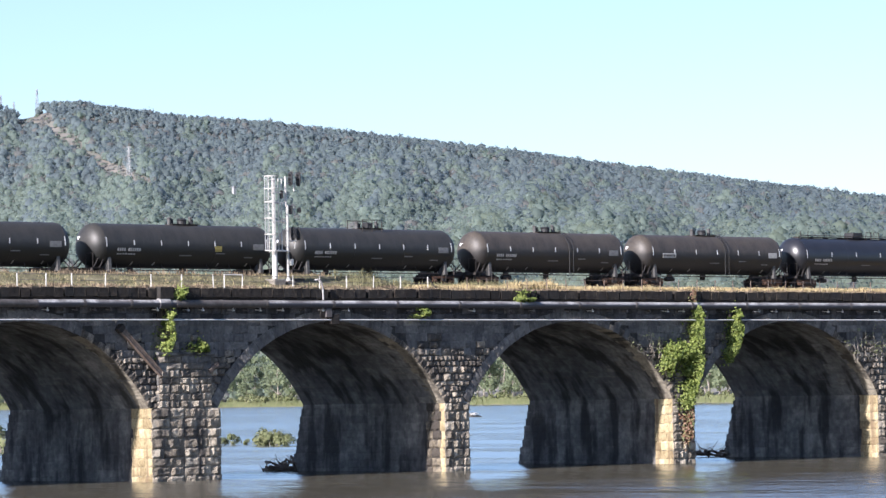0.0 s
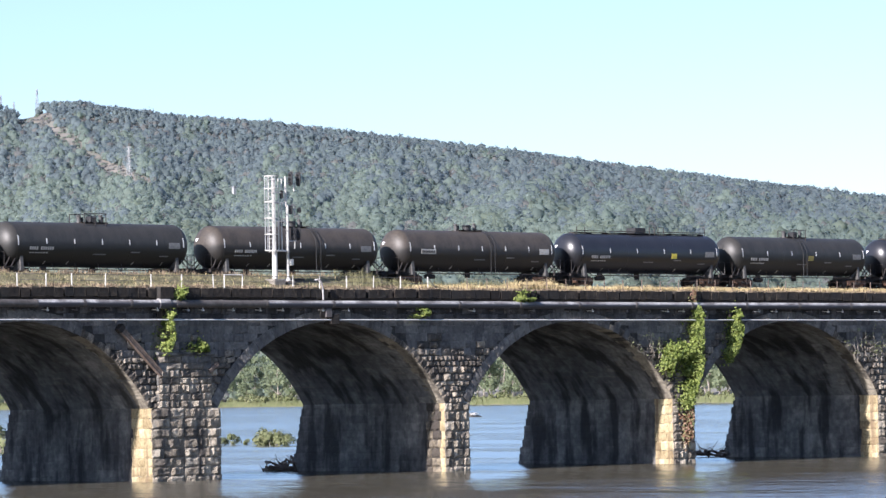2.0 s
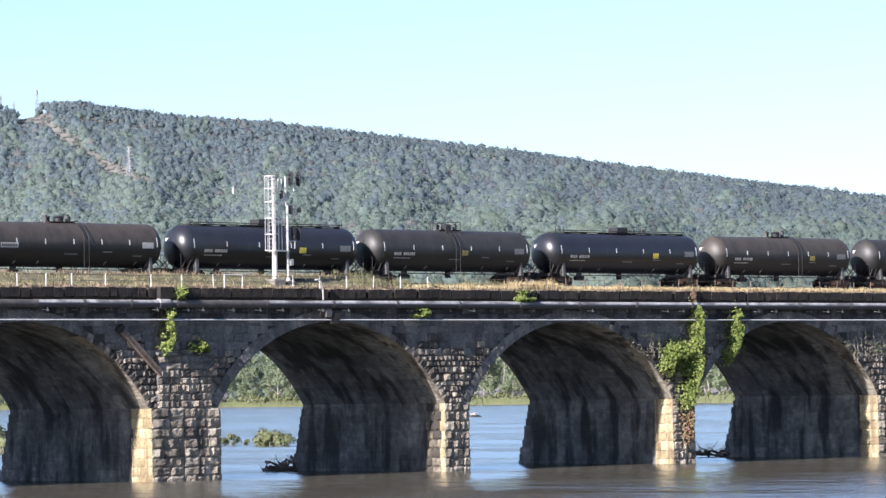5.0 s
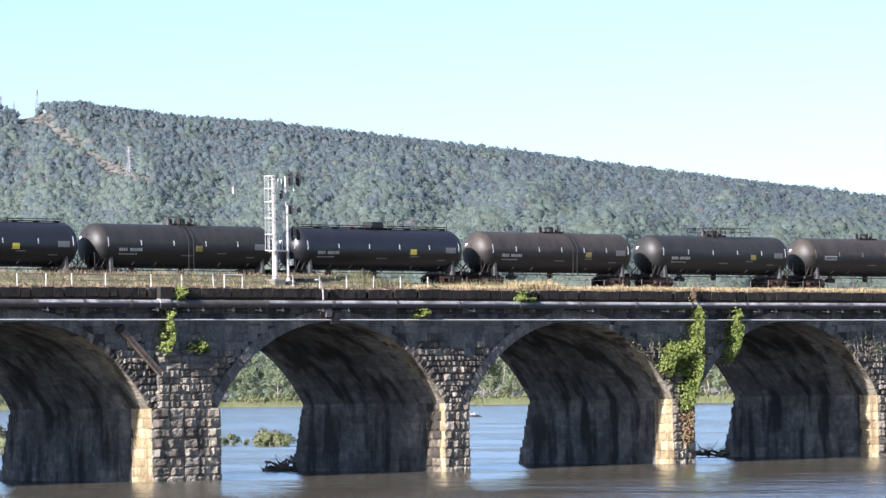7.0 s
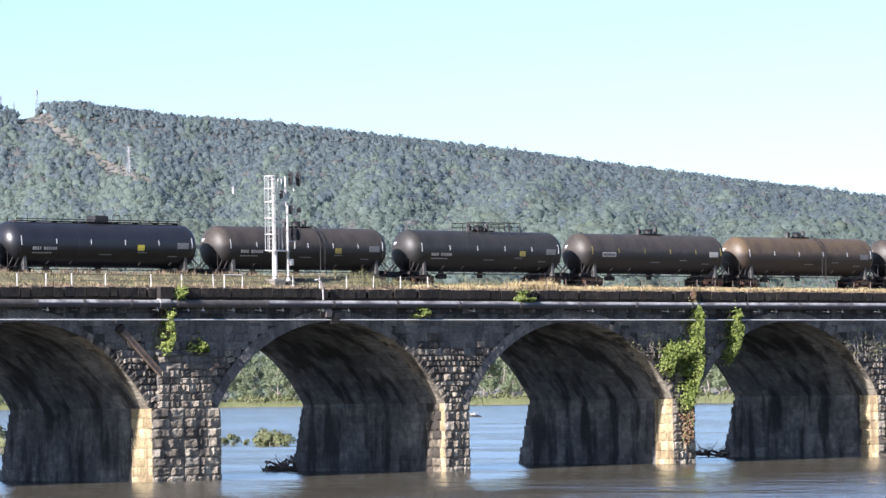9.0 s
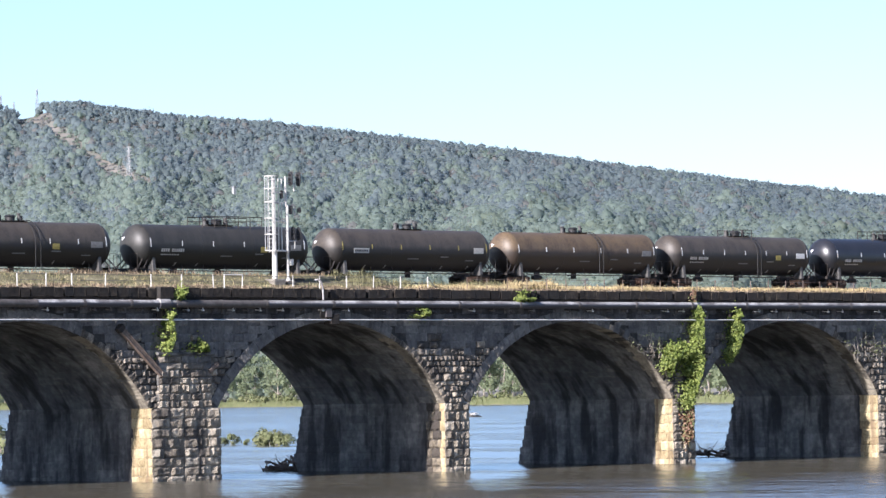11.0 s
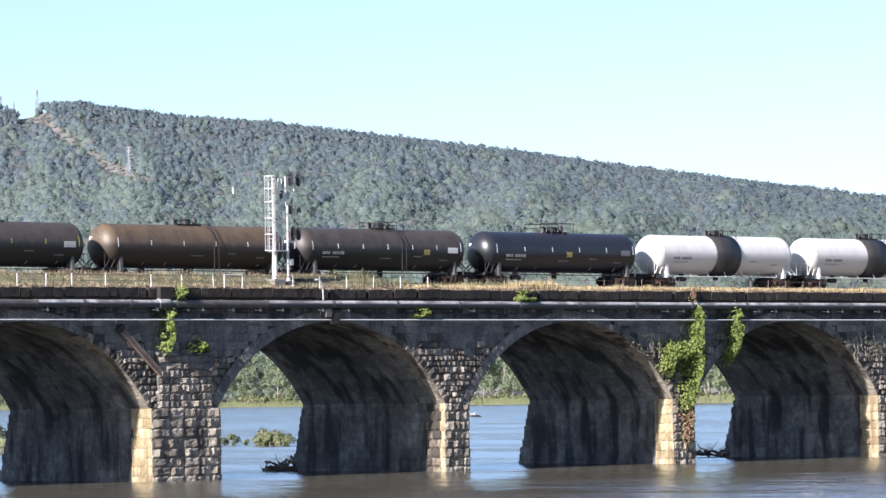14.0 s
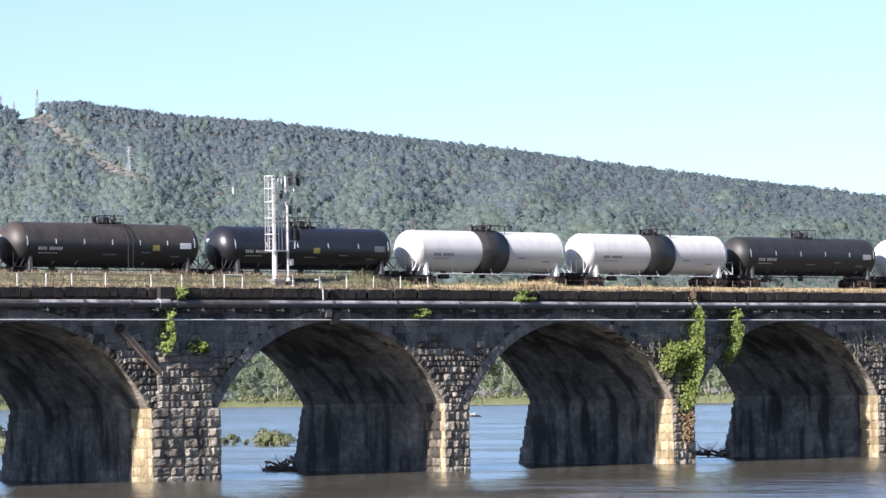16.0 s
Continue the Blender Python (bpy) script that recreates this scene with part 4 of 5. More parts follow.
def bare_vine(x0, x1, z0, z1, count, seed):
    """Leafless runners on the wall, rising and forking, with a few last leaves."""
    rnd = random.Random(seed)
    v = tagged(new("dry_vine"), "leafless dry brown vine runners clinging to the stone wall", "vine")
    last = []
    for _ in range(count):
        x, z = rnd.uniform(x0, x1), rnd.uniform(z0, z0 + 0.5 * (z1 - z0))
        turn = rnd.uniform(0.4, 2.7)
        pts = []
        for _ in range(rnd.randrange(4, 8)):
            pts.append((x, -0.17 - rnd.uniform(0, 0.08), z))
            turn += rnd.gauss(0, 0.35)
            x += 0.35 * math.cos(turn)
            z = min(z1, z + 0.35 * abs(math.sin(turn)))
        part("stem", tube(bmesh.new(), pts, rnd.uniform(0.014, 0.03), 5), M["bark"], v)
        last.extend(pts[2:])
    out = [leaf_out(rnd, Vector(rnd.choice(last)) + Vector((rnd.gauss(0, 0.12), -0.06, rnd.gauss(0, 0.12))), 0.16, (-0.3, -0.6, 0.7), 0.6) for _ in range(count * 4)]
    sheets("leaves", out, M["bush_leaf"], v)
    return v


bare_vine(65.6, 73.5, 7.4, 10.6, 46, 91)
bare_vine(41.8, 44.6, 8.0, 9.9, 16, 92)


def bank_tree(tall, seed, material, shrub=False):
    rnd = random.Random(seed)
    t = tagged(new("shrub" if shrub else "tree"), "", "shrub" if shrub else "tree")
    b = bmesh.new()
    limbs = []
    if shrub:
        for k in range(9):
            limbs.append(Vector((rnd.uniform(-0.4, 0.4) * tall, rnd.uniform(-0.4, 0.4) * tall, rnd.uniform(0.12, 0.70) * tall)))
            rod(b, (limbs[-1].x * 0.5, limbs[-1].y * 0.5, -0.3), limbs[-1] + Vector((0, 0, 0.25 * tall)), 0.015 * tall, 5, 0.004 * tall)
    else:
        p = Vector((0, 0, -1.0))
        for k in range(4):
            q = Vector((p.x + rnd.uniform(-0.04, 0.04) * tall, p.y + rnd.uniform(-0.04, 0.04) * tall, tall * 0.2 * (k + 1)))
            rod(b, p, q, tall * 0.017 * (1 - 0.2 * k), 7, tall * 0.017 * (0.8 - 0.2 * k))
            p = q
            for j in range(3):
                ang = rnd.uniform(0, 6.28)
                e = q + Vector((math.cos(ang), math.sin(ang), rnd.uniform(0.3, 1.0))) * tall * rnd.uniform(0.12, 0.26)
                rod(b, q, e, tall * 0.007, 5, tall * 0.003)
                limbs.append(e)
        limbs.append(Vector((p.x, p.y, tall * 0.92)))
    part("trunk", b, M["bark"], t)
    out, facing = [], []
    heart = Vector((0, 0, tall * (0.2 if shrub else 0.45)))
    for e in limbs:
        r = tall * rnd.uniform(0.10, 0.17) * (1.9 if shrub else 1.0)
        for _ in range(60 if shrub else 95):
            d = Vector((rnd.gauss(0, 1), rnd.gauss(0, 1), rnd.gauss(0, 0.8))).normalized() * r * rnd.random() ** 0.4
            c = e + d
            if c.z > 0.0:
                out.append(leaf_out(rnd, c, tall * (0.12 if shrub else 0.048), d + Vector((0, 0, 0.3 * r)), 0.5))
                facing.append(d.normalized() + 0.6 * (c - heart).normalized() + Vector((0, 0, 0.5)))
    sheets("crown", out, material, t, facing=facing)
    return t


rnd = random.Random(21)
kinds = [bank_tree(h, 30 + i, M["bank_leaf"]) for i, h in enumerate((20, 24, 17, 22, 26))]
low = [bank_tree(h, 60 + i, M["bush_leaf"], True) for i, h in enumerate((6.0, 7.5, 5.0))]
spots = []
a = 41.0
while a < 54.4:
    a += rnd.uniform(0.10, 0.20)
    spots.append((a, shore(a) + rnd.uniform(22, 75), rnd.randrange(5), True))
a = 41.0
while a < 54.4:
    a += rnd.uniform(0.12, 0.24)
    spots.append((a, shore(a) + rnd.uniform(90, 170), rnd.randrange(5), True))
a = 41.0
while a < 54.4:
    a += rnd.uniform(0.07, 0.13)
    spots.append((a, shore(a) + rnd.uniform(5, 16), rnd.randrange(3), False))
used = set()
for a, d, k, big in spots:
    model = (kinds if big else low)[k]
    m = Matrix.Translation(spot(a, d)) @ pose(0, 0, 0, 0, 0, rnd.uniform(0, 360))
    if model.name in used:
        o = copy_thing(model, m)
    else:
        used.add(model.name)
        model.matrix_basis = m
        o = model
    tagged(o, "leafy green tree on the far river bank" if big else "yellow green shrub at the edge of the far bank", group="trees on the far bank" if big else "shrubs on the far bank")


# drowned bushes on a shoal behind the bridge
def shoal_bush(x, y, tall, seed, label):
    t = bank_tree(tall, seed, M["bush_leaf"], True)
    t.location = (x, y, 0)
    t.name = "bush"
    return tagged(t, label, "bush", group="bushes on the shoal")


for x, y, h, s in ((122.8, 147.3, 1.6, 80), (121.9, 148.0, 1.3, 83), (126.1, 148.6, 0.9, 82), (118.9, 136.9, 2.4, 81), (118.9, 135.4, 2.6, 84), (118.8, 134.0, 2.0, 87), (118.7, 132.8, 1.8, 85), (86.9, 143.6, 3.4, 86)):
    shoal_bush(x, y, h, s, "yellow green bush standing in the shallow river")


def reeds():
    rnd = random.Random(31)
    out = []
    for _ in range(5200):
        a = rnd.uniform(41, 54.3)
        p = spot(a, shore(a) + rnd.uniform(0.5, 9.0))
        h, w = rnd.uniform(1.2, 3.4), rnd.uniform(0.25, 0.7)
        u = Vector((math.sin(radians(a)), -math.cos(radians(a)), 0)) * w
        out.append([p - u, p + u, p + u * rnd.uniform(-1, 1) + Vector((0, 0, h))])
    return sheets("bank_reeds", out, M["bush_leaf"], None, "yellow green reeds and grass along the far bank", "reeds", "stuff")


reeds()


# drift wood caught against the upstream ends of the piers
def drift(x, y, seed, count, reach):
    rnd = random.Random(seed)
    d = tagged(new("drift_pile"), "dark pile of driftwood caught against the pier", "driftwood")
    d.location = (x, y, 0)
    for k in range(count):
        c = Vector((rnd.uniform(-0.5, 0.5) * reach, rnd.uniform(-0.5, 0.5) * reach, rnd.uniform(0.0, 0.75) * (1 - abs(rnd.uniform(-0.6, 0.6)))))
        u = Vector((rnd.gauss(0, 1), rnd.gauss(0, 1), rnd.gauss(0, 0.3))).normalized() * rnd.uniform(0.25, 0.8)
        part("log", rod(bmesh.new(), c - u, c + u, rnd.uniform(0.05, 0.18), 7, rnd.uniform(0.03, 0.10)), M["wood"], d)
    for k in range(count):
        c = Vector((rnd.uniform(-0.6, 0.6) * reach, rnd.uniform(-0.5, 0.5) * reach, rnd.uniform(0.1, 0.6)))
        u = Vector((rnd.gauss(0, 1), rnd.gauss(0, 1), abs(rnd.gauss(0, 0.9)))).normalized() * rnd.uniform(0.5, 1.3)
        part("branch", rod(bmesh.new(), c, c + u, 0.035, 5, 0.012), M["wood"], d)
    return d


drift(20.9, 17.7, 5, 44, 2.4)
drift(67.9, 18.0, 6, 20, 2.0)
drift(-6.5, 17.6, 7, 8, 2.0)
rock = tagged(new("river_rock"), "low dark rock with pale top in the river", "rock")
v, f = lump(3, 2, 0.4)
bulk("stone", [tuple(p * np.array((1.9, 1.2, 0.55))) for p in v], [tuple(int(i) for i in q) for q in f], M["mortar"], rock)
v, f = lump(5, 2, 0.4)
o = bulk("foam", [tuple(p * np.array((1.5, 0.9, 0.5)) + np.array((-0.5, -0.2, 0.55))) for p in v], [tuple(int(i) for i in q) for q in f], M["white_paint"], rock)
rock.location = (457.3, 464.2, 0.0)


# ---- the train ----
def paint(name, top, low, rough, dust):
    """Tank paint with fine dust streaks; shade of the lower half painted in."""
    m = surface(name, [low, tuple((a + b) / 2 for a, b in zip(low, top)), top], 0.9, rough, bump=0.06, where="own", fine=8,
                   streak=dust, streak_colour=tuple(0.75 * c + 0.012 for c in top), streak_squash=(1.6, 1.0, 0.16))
    return low_tone(m, [c * 0.75 for c in low], 2.62, 3.05)


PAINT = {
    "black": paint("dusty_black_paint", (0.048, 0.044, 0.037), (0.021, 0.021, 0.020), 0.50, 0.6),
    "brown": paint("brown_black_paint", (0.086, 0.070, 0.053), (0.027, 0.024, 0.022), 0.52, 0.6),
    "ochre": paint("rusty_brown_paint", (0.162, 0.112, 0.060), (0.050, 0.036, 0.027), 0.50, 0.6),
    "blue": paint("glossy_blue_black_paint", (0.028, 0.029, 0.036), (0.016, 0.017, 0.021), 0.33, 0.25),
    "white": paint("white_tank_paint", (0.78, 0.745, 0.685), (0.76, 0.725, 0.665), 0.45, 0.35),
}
M["gear"] = surface("grimy_running_gear", [(0.014, 0.013, 0.012), (0.032, 0.027, 0.024), (0.065, 0.052, 0.044)], 3, 0.8, bump=0.4, where="own")
M["rust_gear"] = surface("rusty_truck_frames", [(0.05, 0.028, 0.018), (0.10, 0.055, 0.034), (0.16, 0.09, 0.055)], 3, 0.85, bump=0.4, where="own")
M["mark"] = surface("faded_white_marking", [(0.50, 0.50, 0.49), (0.62, 0.62, 0.60), (0.72, 0.72, 0.70)], 5, 0.5, bump=0, where="own")
M["dim_mark"] = surface("grimy_grey_marking", [(0.10, 0.10, 0.10), (0.17, 0.17, 0.165), (0.25, 0.25, 0.24)], 5, 0.6, bump=0, where="own")
M["pale_mark"] = surface("grimy_pale_marking", [(0.29, 0.28, 0.26), (0.41, 0.40, 0.37), (0.54, 0.52, 0.49)], 5, 0.6, bump=0, where="own")
M["yellow_mark"] = surface("yellow_marking", [(0.50, 0.40, 0.05), (0.62, 0.52, 0.07), (0.70, 0.60, 0.10)], 5, 0.5, bump=0, where="own")
M["dull_yellow"] = surface("grimy_yellow_marking", [(0.22, 0.18, 0.05), (0.32, 0.26, 0.07), (0.42, 0.35, 0.10)], 5, 0.5, bump=0, where="own")
M["bright_plate"] = surface("bright_white_plate", [(0.75, 0.75, 0.75), (0.80, 0.80, 0.80), (0.85, 0.85, 0.85)], 5, 0.4, bump=0, where="own")
M["grey_brace"] = surface("greyed_end_brace", [(0.035, 0.034, 0.033), (0.075, 0.073, 0.07), (0.15, 0.148, 0.14)], 4, 0.7, bump=0.2, where="own")
M["white_brace"] = surface("white_end_brace", [(0.55, 0.52, 0.48), (0.68, 0.66, 0.62), (0.78, 0.76, 0.74)], 4, 0.6, bump=0.2, where="own")

TANK_R, TANK_Z, HEAD = 1.56, 2.73, 0.95


def side_patch(x0, x1, z0, z1, bm=None, out=0.012):
    """A thin sheet that follows the tank's near side; heights from the tank's middle."""
    bm = bm or bmesh.new()
    r = TANK_R + out
    steps = max(1, int((z1 - z0) / 0.15))
    prev = None
    for i in range(steps + 1):
        z = z0 + (z1 - z0) * i / steps
        y = -math.sqrt(max(0.0, r * r - z * z))
        row = (bm.verts.new((x0, y, z + TANK_Z)), bm.verts.new((x1, y, z + TANK_Z)), bm.verts.new((x1, y + 0.01, z + TANK_Z)), bm.verts.new((x0, y + 0.01, z + TANK_Z)))
        if prev:
            bm.faces.new((prev[0], prev[1], row[1], row[0]))
            bm.faces.new((prev[1], prev[2], row[2], row[1]))
            bm.faces.new((prev[3], prev[0], row[0], row[3]))
        prev = row
    return bm


def truck_mesh(car, x):
    """A two-axle truck: bolster, side frames with springs, two wheelsets."""
    b = boxed(x - 0.25, x + 0.25, -1.1, 1.1, 0.42, 0.72, 0.04)
    truck = part("truck", b, M["gear"], car)
    for side in (-1, 1):
        f = bmesh.new()
        y = side * 1.02
        box(f, x - 1.15, x + 1.15, y - 0.09, y + 0.09, 0.62, 0.80, 0.03)
        box(f, x - 0.75, x + 0.75, y - 0.08, y + 0.08, 0.20, 0.32, 0.03)
        for d in (-1, 1):
            box(f, x + d * 0.89 - 0.17, x + d * 0.89 + 0.17, y - 0.11, y + 0.11, 0.36, 0.66, 0.03)
            rod(f, (x + d * 0.80, y, 0.66), (x + d * 0.45, y, 0.26), 0.07, 6)
            rod(f, (x + d * 0.89, y + side * 0.10, 0.47), (x + d * 0.89, y + side * 0.2, 0.47), 0.10, 10)
        for k in (-0.2, 0.0, 0.2):
            rod(f, (x + k, y, 0.32), (x + k, y, 0.62), 0.075, 8)
        part("side_frame", f, M["rust_gear"], truck)
    for d in (-0.89, 0.89):
        w = bmesh.new()
        rod(w, (0, -0.95, 0), (0, 0.95, 0), 0.08, 8)
        for side in (-0.76, 0.76):
            rod(w, (0, side - 0.065, 0), (0, side + 0.065, 0), 0.46, 24)
            rod(w, (0, side * 0.93 - 0.02, 0), (0, side * 0.93 + 0.02, 0), 0.49, 24)
        part("wheelset", w, M["gear"], truck).location = (x + d, 0, 0.46)
    return truck


def build_car(L, R, coat, rack="dome", label="", hatch=0.0, plate="white", ticks="mark", yellow=None, boxlabel=False, panel="dim_mark", tickn=7, bars=True, ladder=None, rails=None,
              brace="grey_brace"):
    half = (R - 0.40 - L) / 2
    car = tagged(new("tank_car"), label, "tank car", group="freight train")
    prof = [(-half - HEAD * math.cos(t * math.pi / 2 / 9), TANK_R * math.sin(t * math.pi / 2 / 9)) for t in range(10)]
    prof = [(-half - HEAD, 0.0)] + prof[1:] + [(x, TANK_R) for x in np.linspace(-half + 0.02, half - 0.02, 9)] + [(-x, r) for x, r in reversed(prof[1:])] + [(half + HEAD, 0.0)]
    b = lathe_x(prof, 56)
    bmesh.ops.translate(b, verts=b.verts, vec=(0, 0, TANK_Z))
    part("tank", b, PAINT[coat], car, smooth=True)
    white = coat == "white"
    # weld seams and jacket bands
    for x in (-half, half) + (() if white else (-half * 0.34, half * 0.34)):
        s = lathe_x([(x - 0.035, TANK_R + 0.001), (x - 0.03, TANK_R + 0.006), (x + 0.03, TANK_R + 0.006), (x + 0.035, TANK_R + 0.001)], 48)
        bmesh.ops.translate(s, verts=s.verts, vec=(0, 0, TANK_Z))
        part("seam", s, PAINT[coat], car, smooth=True)
    if white:
        s = lathe_x([(hatch - 1.40, TANK_R + 0.001), (hatch - 1.37, TANK_R + 0.10), (hatch + 1.37, TANK_R + 0.10), (hatch + 1.40, TANK_R + 0.001)], 56)
        bmesh.ops.translate(s, verts=s.verts, vec=(0, 0, TANK_Z - 0.07))
        part("band", s, PAINT["black"], car, "dusty black band round the middle", smooth=True)
    zt = TANK_Z + TANK_R
    # stub sills, bolsters, couplers, end platforms
    for d in (-1, 1):
        b = boxed(d * (half - 1.9) if d > 0 else -(half + 1.35), (half + 1.35) if d > 0 else -(half - 1.9), -0.20, 0.20, 0.72, 1.12, 0.03)
        part("stub_sill", b, M["gear"], car)
        xb = d * (half - 0.45)
        b = boxed(xb - 0.18, xb + 0.18, -1.42, 1.42, 0.86, 1.14, 0.03)
        for side in (-1, 1):
            v = [b.verts.new(c) for c in ((xb - 0.12, side * 1.38, 1.12), (xb + 0.12, side * 1.38, 1.12), (xb + 0.12, side * 1.30, 2.05), (xb - 0.12, side * 1.30, 2.05),
                                          (xb - 0.12, side * 0.55, 1.12), (xb + 0.12, side * 0.55, 1.12))]
            for f in ((0, 1, 2, 3), (0, 3, 4), (1, 5, 2), (2, 5, 4, 3)):
                b.faces.new([v[i] for i in f])
        part("saddle", b, M[brace], car)
        e0, e1 = sorted((d * (half + 0.35), d * (half + 1.15)))
        b = boxed(e0, e1, -1.40, 1.40, 1.10, 1.16, 0.01)
        box(b, e0, e0 + 0.08, -1.40, 1.40, 0.92, 1.16)
        part("end_platform", b, M["gear"], car)
        # end rails and diagonal braces
        xe = d * (half + 1.05)
        for side in (-1, 1):
            r = tube(bmesh.new(), [(xe, side * 1.35, 1.16), (xe, side * 1.35, 2.15), (xe, side * 0.55, 2.15), (xe, side * 0.55, 1.16)], 0.022, 6)
            part("end_rail", r, M[brace if d > 0 or white else "gear"], car)
            k = rod(bmesh.new(), (d * (half + 0.45), side * 1.32, 1.16), (d * (half - 0.05), side * 1.15, 1.78), 0.05, 6)
            rod(k, (d * (half + 0.95), side * 1.32, 1.16), (d * (half + 0.35), side * 1.05, 1.85), 0.045, 6)
            part("diagonal_brace", k, M[brace if d > 0 or white else "gear"], car)
            s = rod(bmesh.new(), (d * (half - 0.9), side * 1.42, 0.42), (d * (half - 0.9), side * 1.42, 1.0), 0.03, 6)
            rod(s, (d * (half - 0.5), side * 1.42, 0.42), (d * (half - 0.5), side * 1.42, 1.0), 0.03, 6)
            rod(s, (d * (half - 0.9), side * 1.42, 0.44), (d * (half - 0.5), side * 1.42, 0.44), 0.03, 6)
            part("step", s, M["gear"], car)
        c = boxed(*sorted((d * (half + 1.3), d * (half + 1.72))), -0.12, 0.12, 0.72, 0.98, 0.04)
        box(c, *sorted((d * (half + 1.55), d * (half + 1.9))), -0.16, 0.10, 0.70, 1.0, 0.05)
        part("coupler", c, M["gear"], car)
        h = rod(bmesh.new(), (d * (half + 1.3), -0.35, 0.9), (d * (half + 1.65), -0.38, 0.5), 0.03, 6)
        part("brake_hose", h, M["black"], car)
    for d in (-1, 1):
        truck_mesh(car, d * (half - 0.45))
    b = rod(bmesh.new(), (half + 0.9, 0.5, 1.55), (half + 0.9, 0.95, 1.55), 0.28, 14)
    part("brake_wheel", b, M["gear"], car)
    b = rod(bmesh.new(), (-half + 2.4, -0.5, 0.78), (-half + 3.3, -0.5, 0.78), 0.17, 12)
    box(b, -half + 2.6, -half + 3.1, -0.55, -0.45, 0.9, 1.2)
    part("brake_cylinder", b, M["gear"], car)
    b = rod(bmesh.new(), (hatch, 0, 1.25), (hatch, 0, 0.72), 0.22, 12)
    box(b, hatch - 0.35, hatch + 0.35, -0.3, 0.3, 0.98, 1.08)
    part("outlet_valve", b, M["gear"], car)
    b = rod(bmesh.new(), (-half + 1.2, -1.25, 0.98), (half - 1.2, -1.25, 0.98), 0.035, 6)
    for x in np.linspace(-half + 1.2, half - 1.2, 7):
        rod(b, (x, -1.25, 0.98), (x, -1.0, 1.45), 0.025, 5)
    part("side_rail", b, M["white_brace"] if white else M["gear"], car)
    # top fittings
    b = rod(bmesh.new(), (hatch, 0, zt - 0.05), (hatch, 0, zt + 0.34), 0.34, 16)
    rod(b, (hatch, 0, zt + 0.34), (hatch, 0, zt + 0.46), 0.42, 16, 0.26)
    part("manway", b, M["black"], car)
    if rack != "walk":
        for dx, dy, high, r in ((-1.15, 0.0, 0.44, 0.14), (-0.72, 0.2, 0.34, 0.10), (0.68, -0.1, 0.50, 0.12), (1.05, 0.15, 0.36, 0.09)):
            b = rod(bmesh.new(), (hatch + dx, dy, zt - 0.05), (hatch + dx, dy, zt + high), r, 10)
            rod(b, (hatch + dx, dy, zt + high), (hatch + dx, dy, zt + high + 0.08), r * 1.5, 10, r)
            part("valve", b, M["grey_brace" if high > 0.42 else "black"], car)
    b = boxed(hatch - 1.2, hatch + 1.2, -0.45, 0.45, zt + 0.02, zt + 0.05)
    for x in (hatch - 1.1, hatch + 1.1):
        box(b, x - 0.03, x + 0.03, -0.4, 0.4, zt - 0.12, zt + 0.03)
    part("hatch_platform", b, M["gear"], car)
    if rack == "walk":
        lo, hi, y = -half + 0.4, half - 0.3, -0.5
        r = boxed(lo, hi, -0.35, 0.35, zt + 0.06, zt + 0.10)
        for x in np.linspace(lo, hi, 9):
            box(r, x - 0.04, x + 0.04, -0.3, 0.3, zt - 0.06, zt + 0.06)
        part("top_walkway", r, M["gear"], car)
        r = rod(bmesh.new(), (lo, y, zt + 0.20), (hi, y, zt + 0.20), 0.03, 6)
        for x in (lo, lo + 0.9, hi):
            rod(r, (x, y, zt - 0.08), (x, y, zt + 0.52), 0.028, 6)
        part("hand_rail", r, M["gear"], car)
        part("valve_housing", boxed(hatch - 0.62, hatch + 0.62, -0.5, 0.5, zt, zt + 0.52, 0.06), M["black"], car)
        for x in (hatch + 0.9, hatch + 1.9):
            r = tube(bmesh.new(), [(x, -0.6, zt - 0.1), (x, -0.6, zt + 0.55), (x + 0.6, -0.6, zt + 0.55), (x + 0.6, -0.6, zt - 0.1)], 0.03, 6)
            part("hand_rail", r, M["gear"], car)
    elif rails:
        lo, hi, high = hatch + rails[0], hatch + rails[1], rails[2]
        for y in (-0.85, 0.85):
            r = rod(bmesh.new(), (lo, y, zt + high), (hi, y, zt + high), 0.03, 6)
            for x in np.linspace(lo, hi, max(2, round((hi - lo) / 1.1) + 1)):
                rod(r, (x, y, zt - 0.25), (x, y, zt + high), 0.028, 6)
            if hi - lo > 2:
                rod(r, (lo, y, zt + high * 0.5), (hi, y, zt + high * 0.5), 0.022, 6)
            part("hand_rail", r, M["gear"], car)
        part("valve_housing", boxed(hatch - 0.40, hatch + 0.10, -0.3, 0.3, zt, zt + 0.48, 0.08), M["black"], car)
    if ladder is not None:
        r = bmesh.new()
        for x in (ladder - 0.22, ladder + 0.22):
            for i in range(9):
                t0, t1 = radians(8 + 9 * i), radians(8 + 9 * (i + 1))
                rr = TANK_R + 0.12
                rod(r, (x, -rr * math.cos(t0), TANK_Z + rr * math.sin(t0)), (x, -rr * math.cos(t1), TANK_Z + rr * math.sin(t1)), 0.022, 5)
            rod(r, (x, -TANK_R - 0.12, TANK_Z + 0.2), (x, -TANK_R - 0.10, 1.0), 0.022, 5)
        for i in range(14):
            t0 = radians(-50 + 9.5 * i)
            rr = TANK_R + 0.12
            yy = -rr * math.cos(t0) if t0 > 0 else -rr
            rod(r, (ladder - 0.22, yy, TANK_Z + rr * math.sin(t0)), (ladder + 0.22, yy, TANK_Z + rr * math.sin(t0)), 0.015, 5)
        part("ladder", r, M["black"], car)
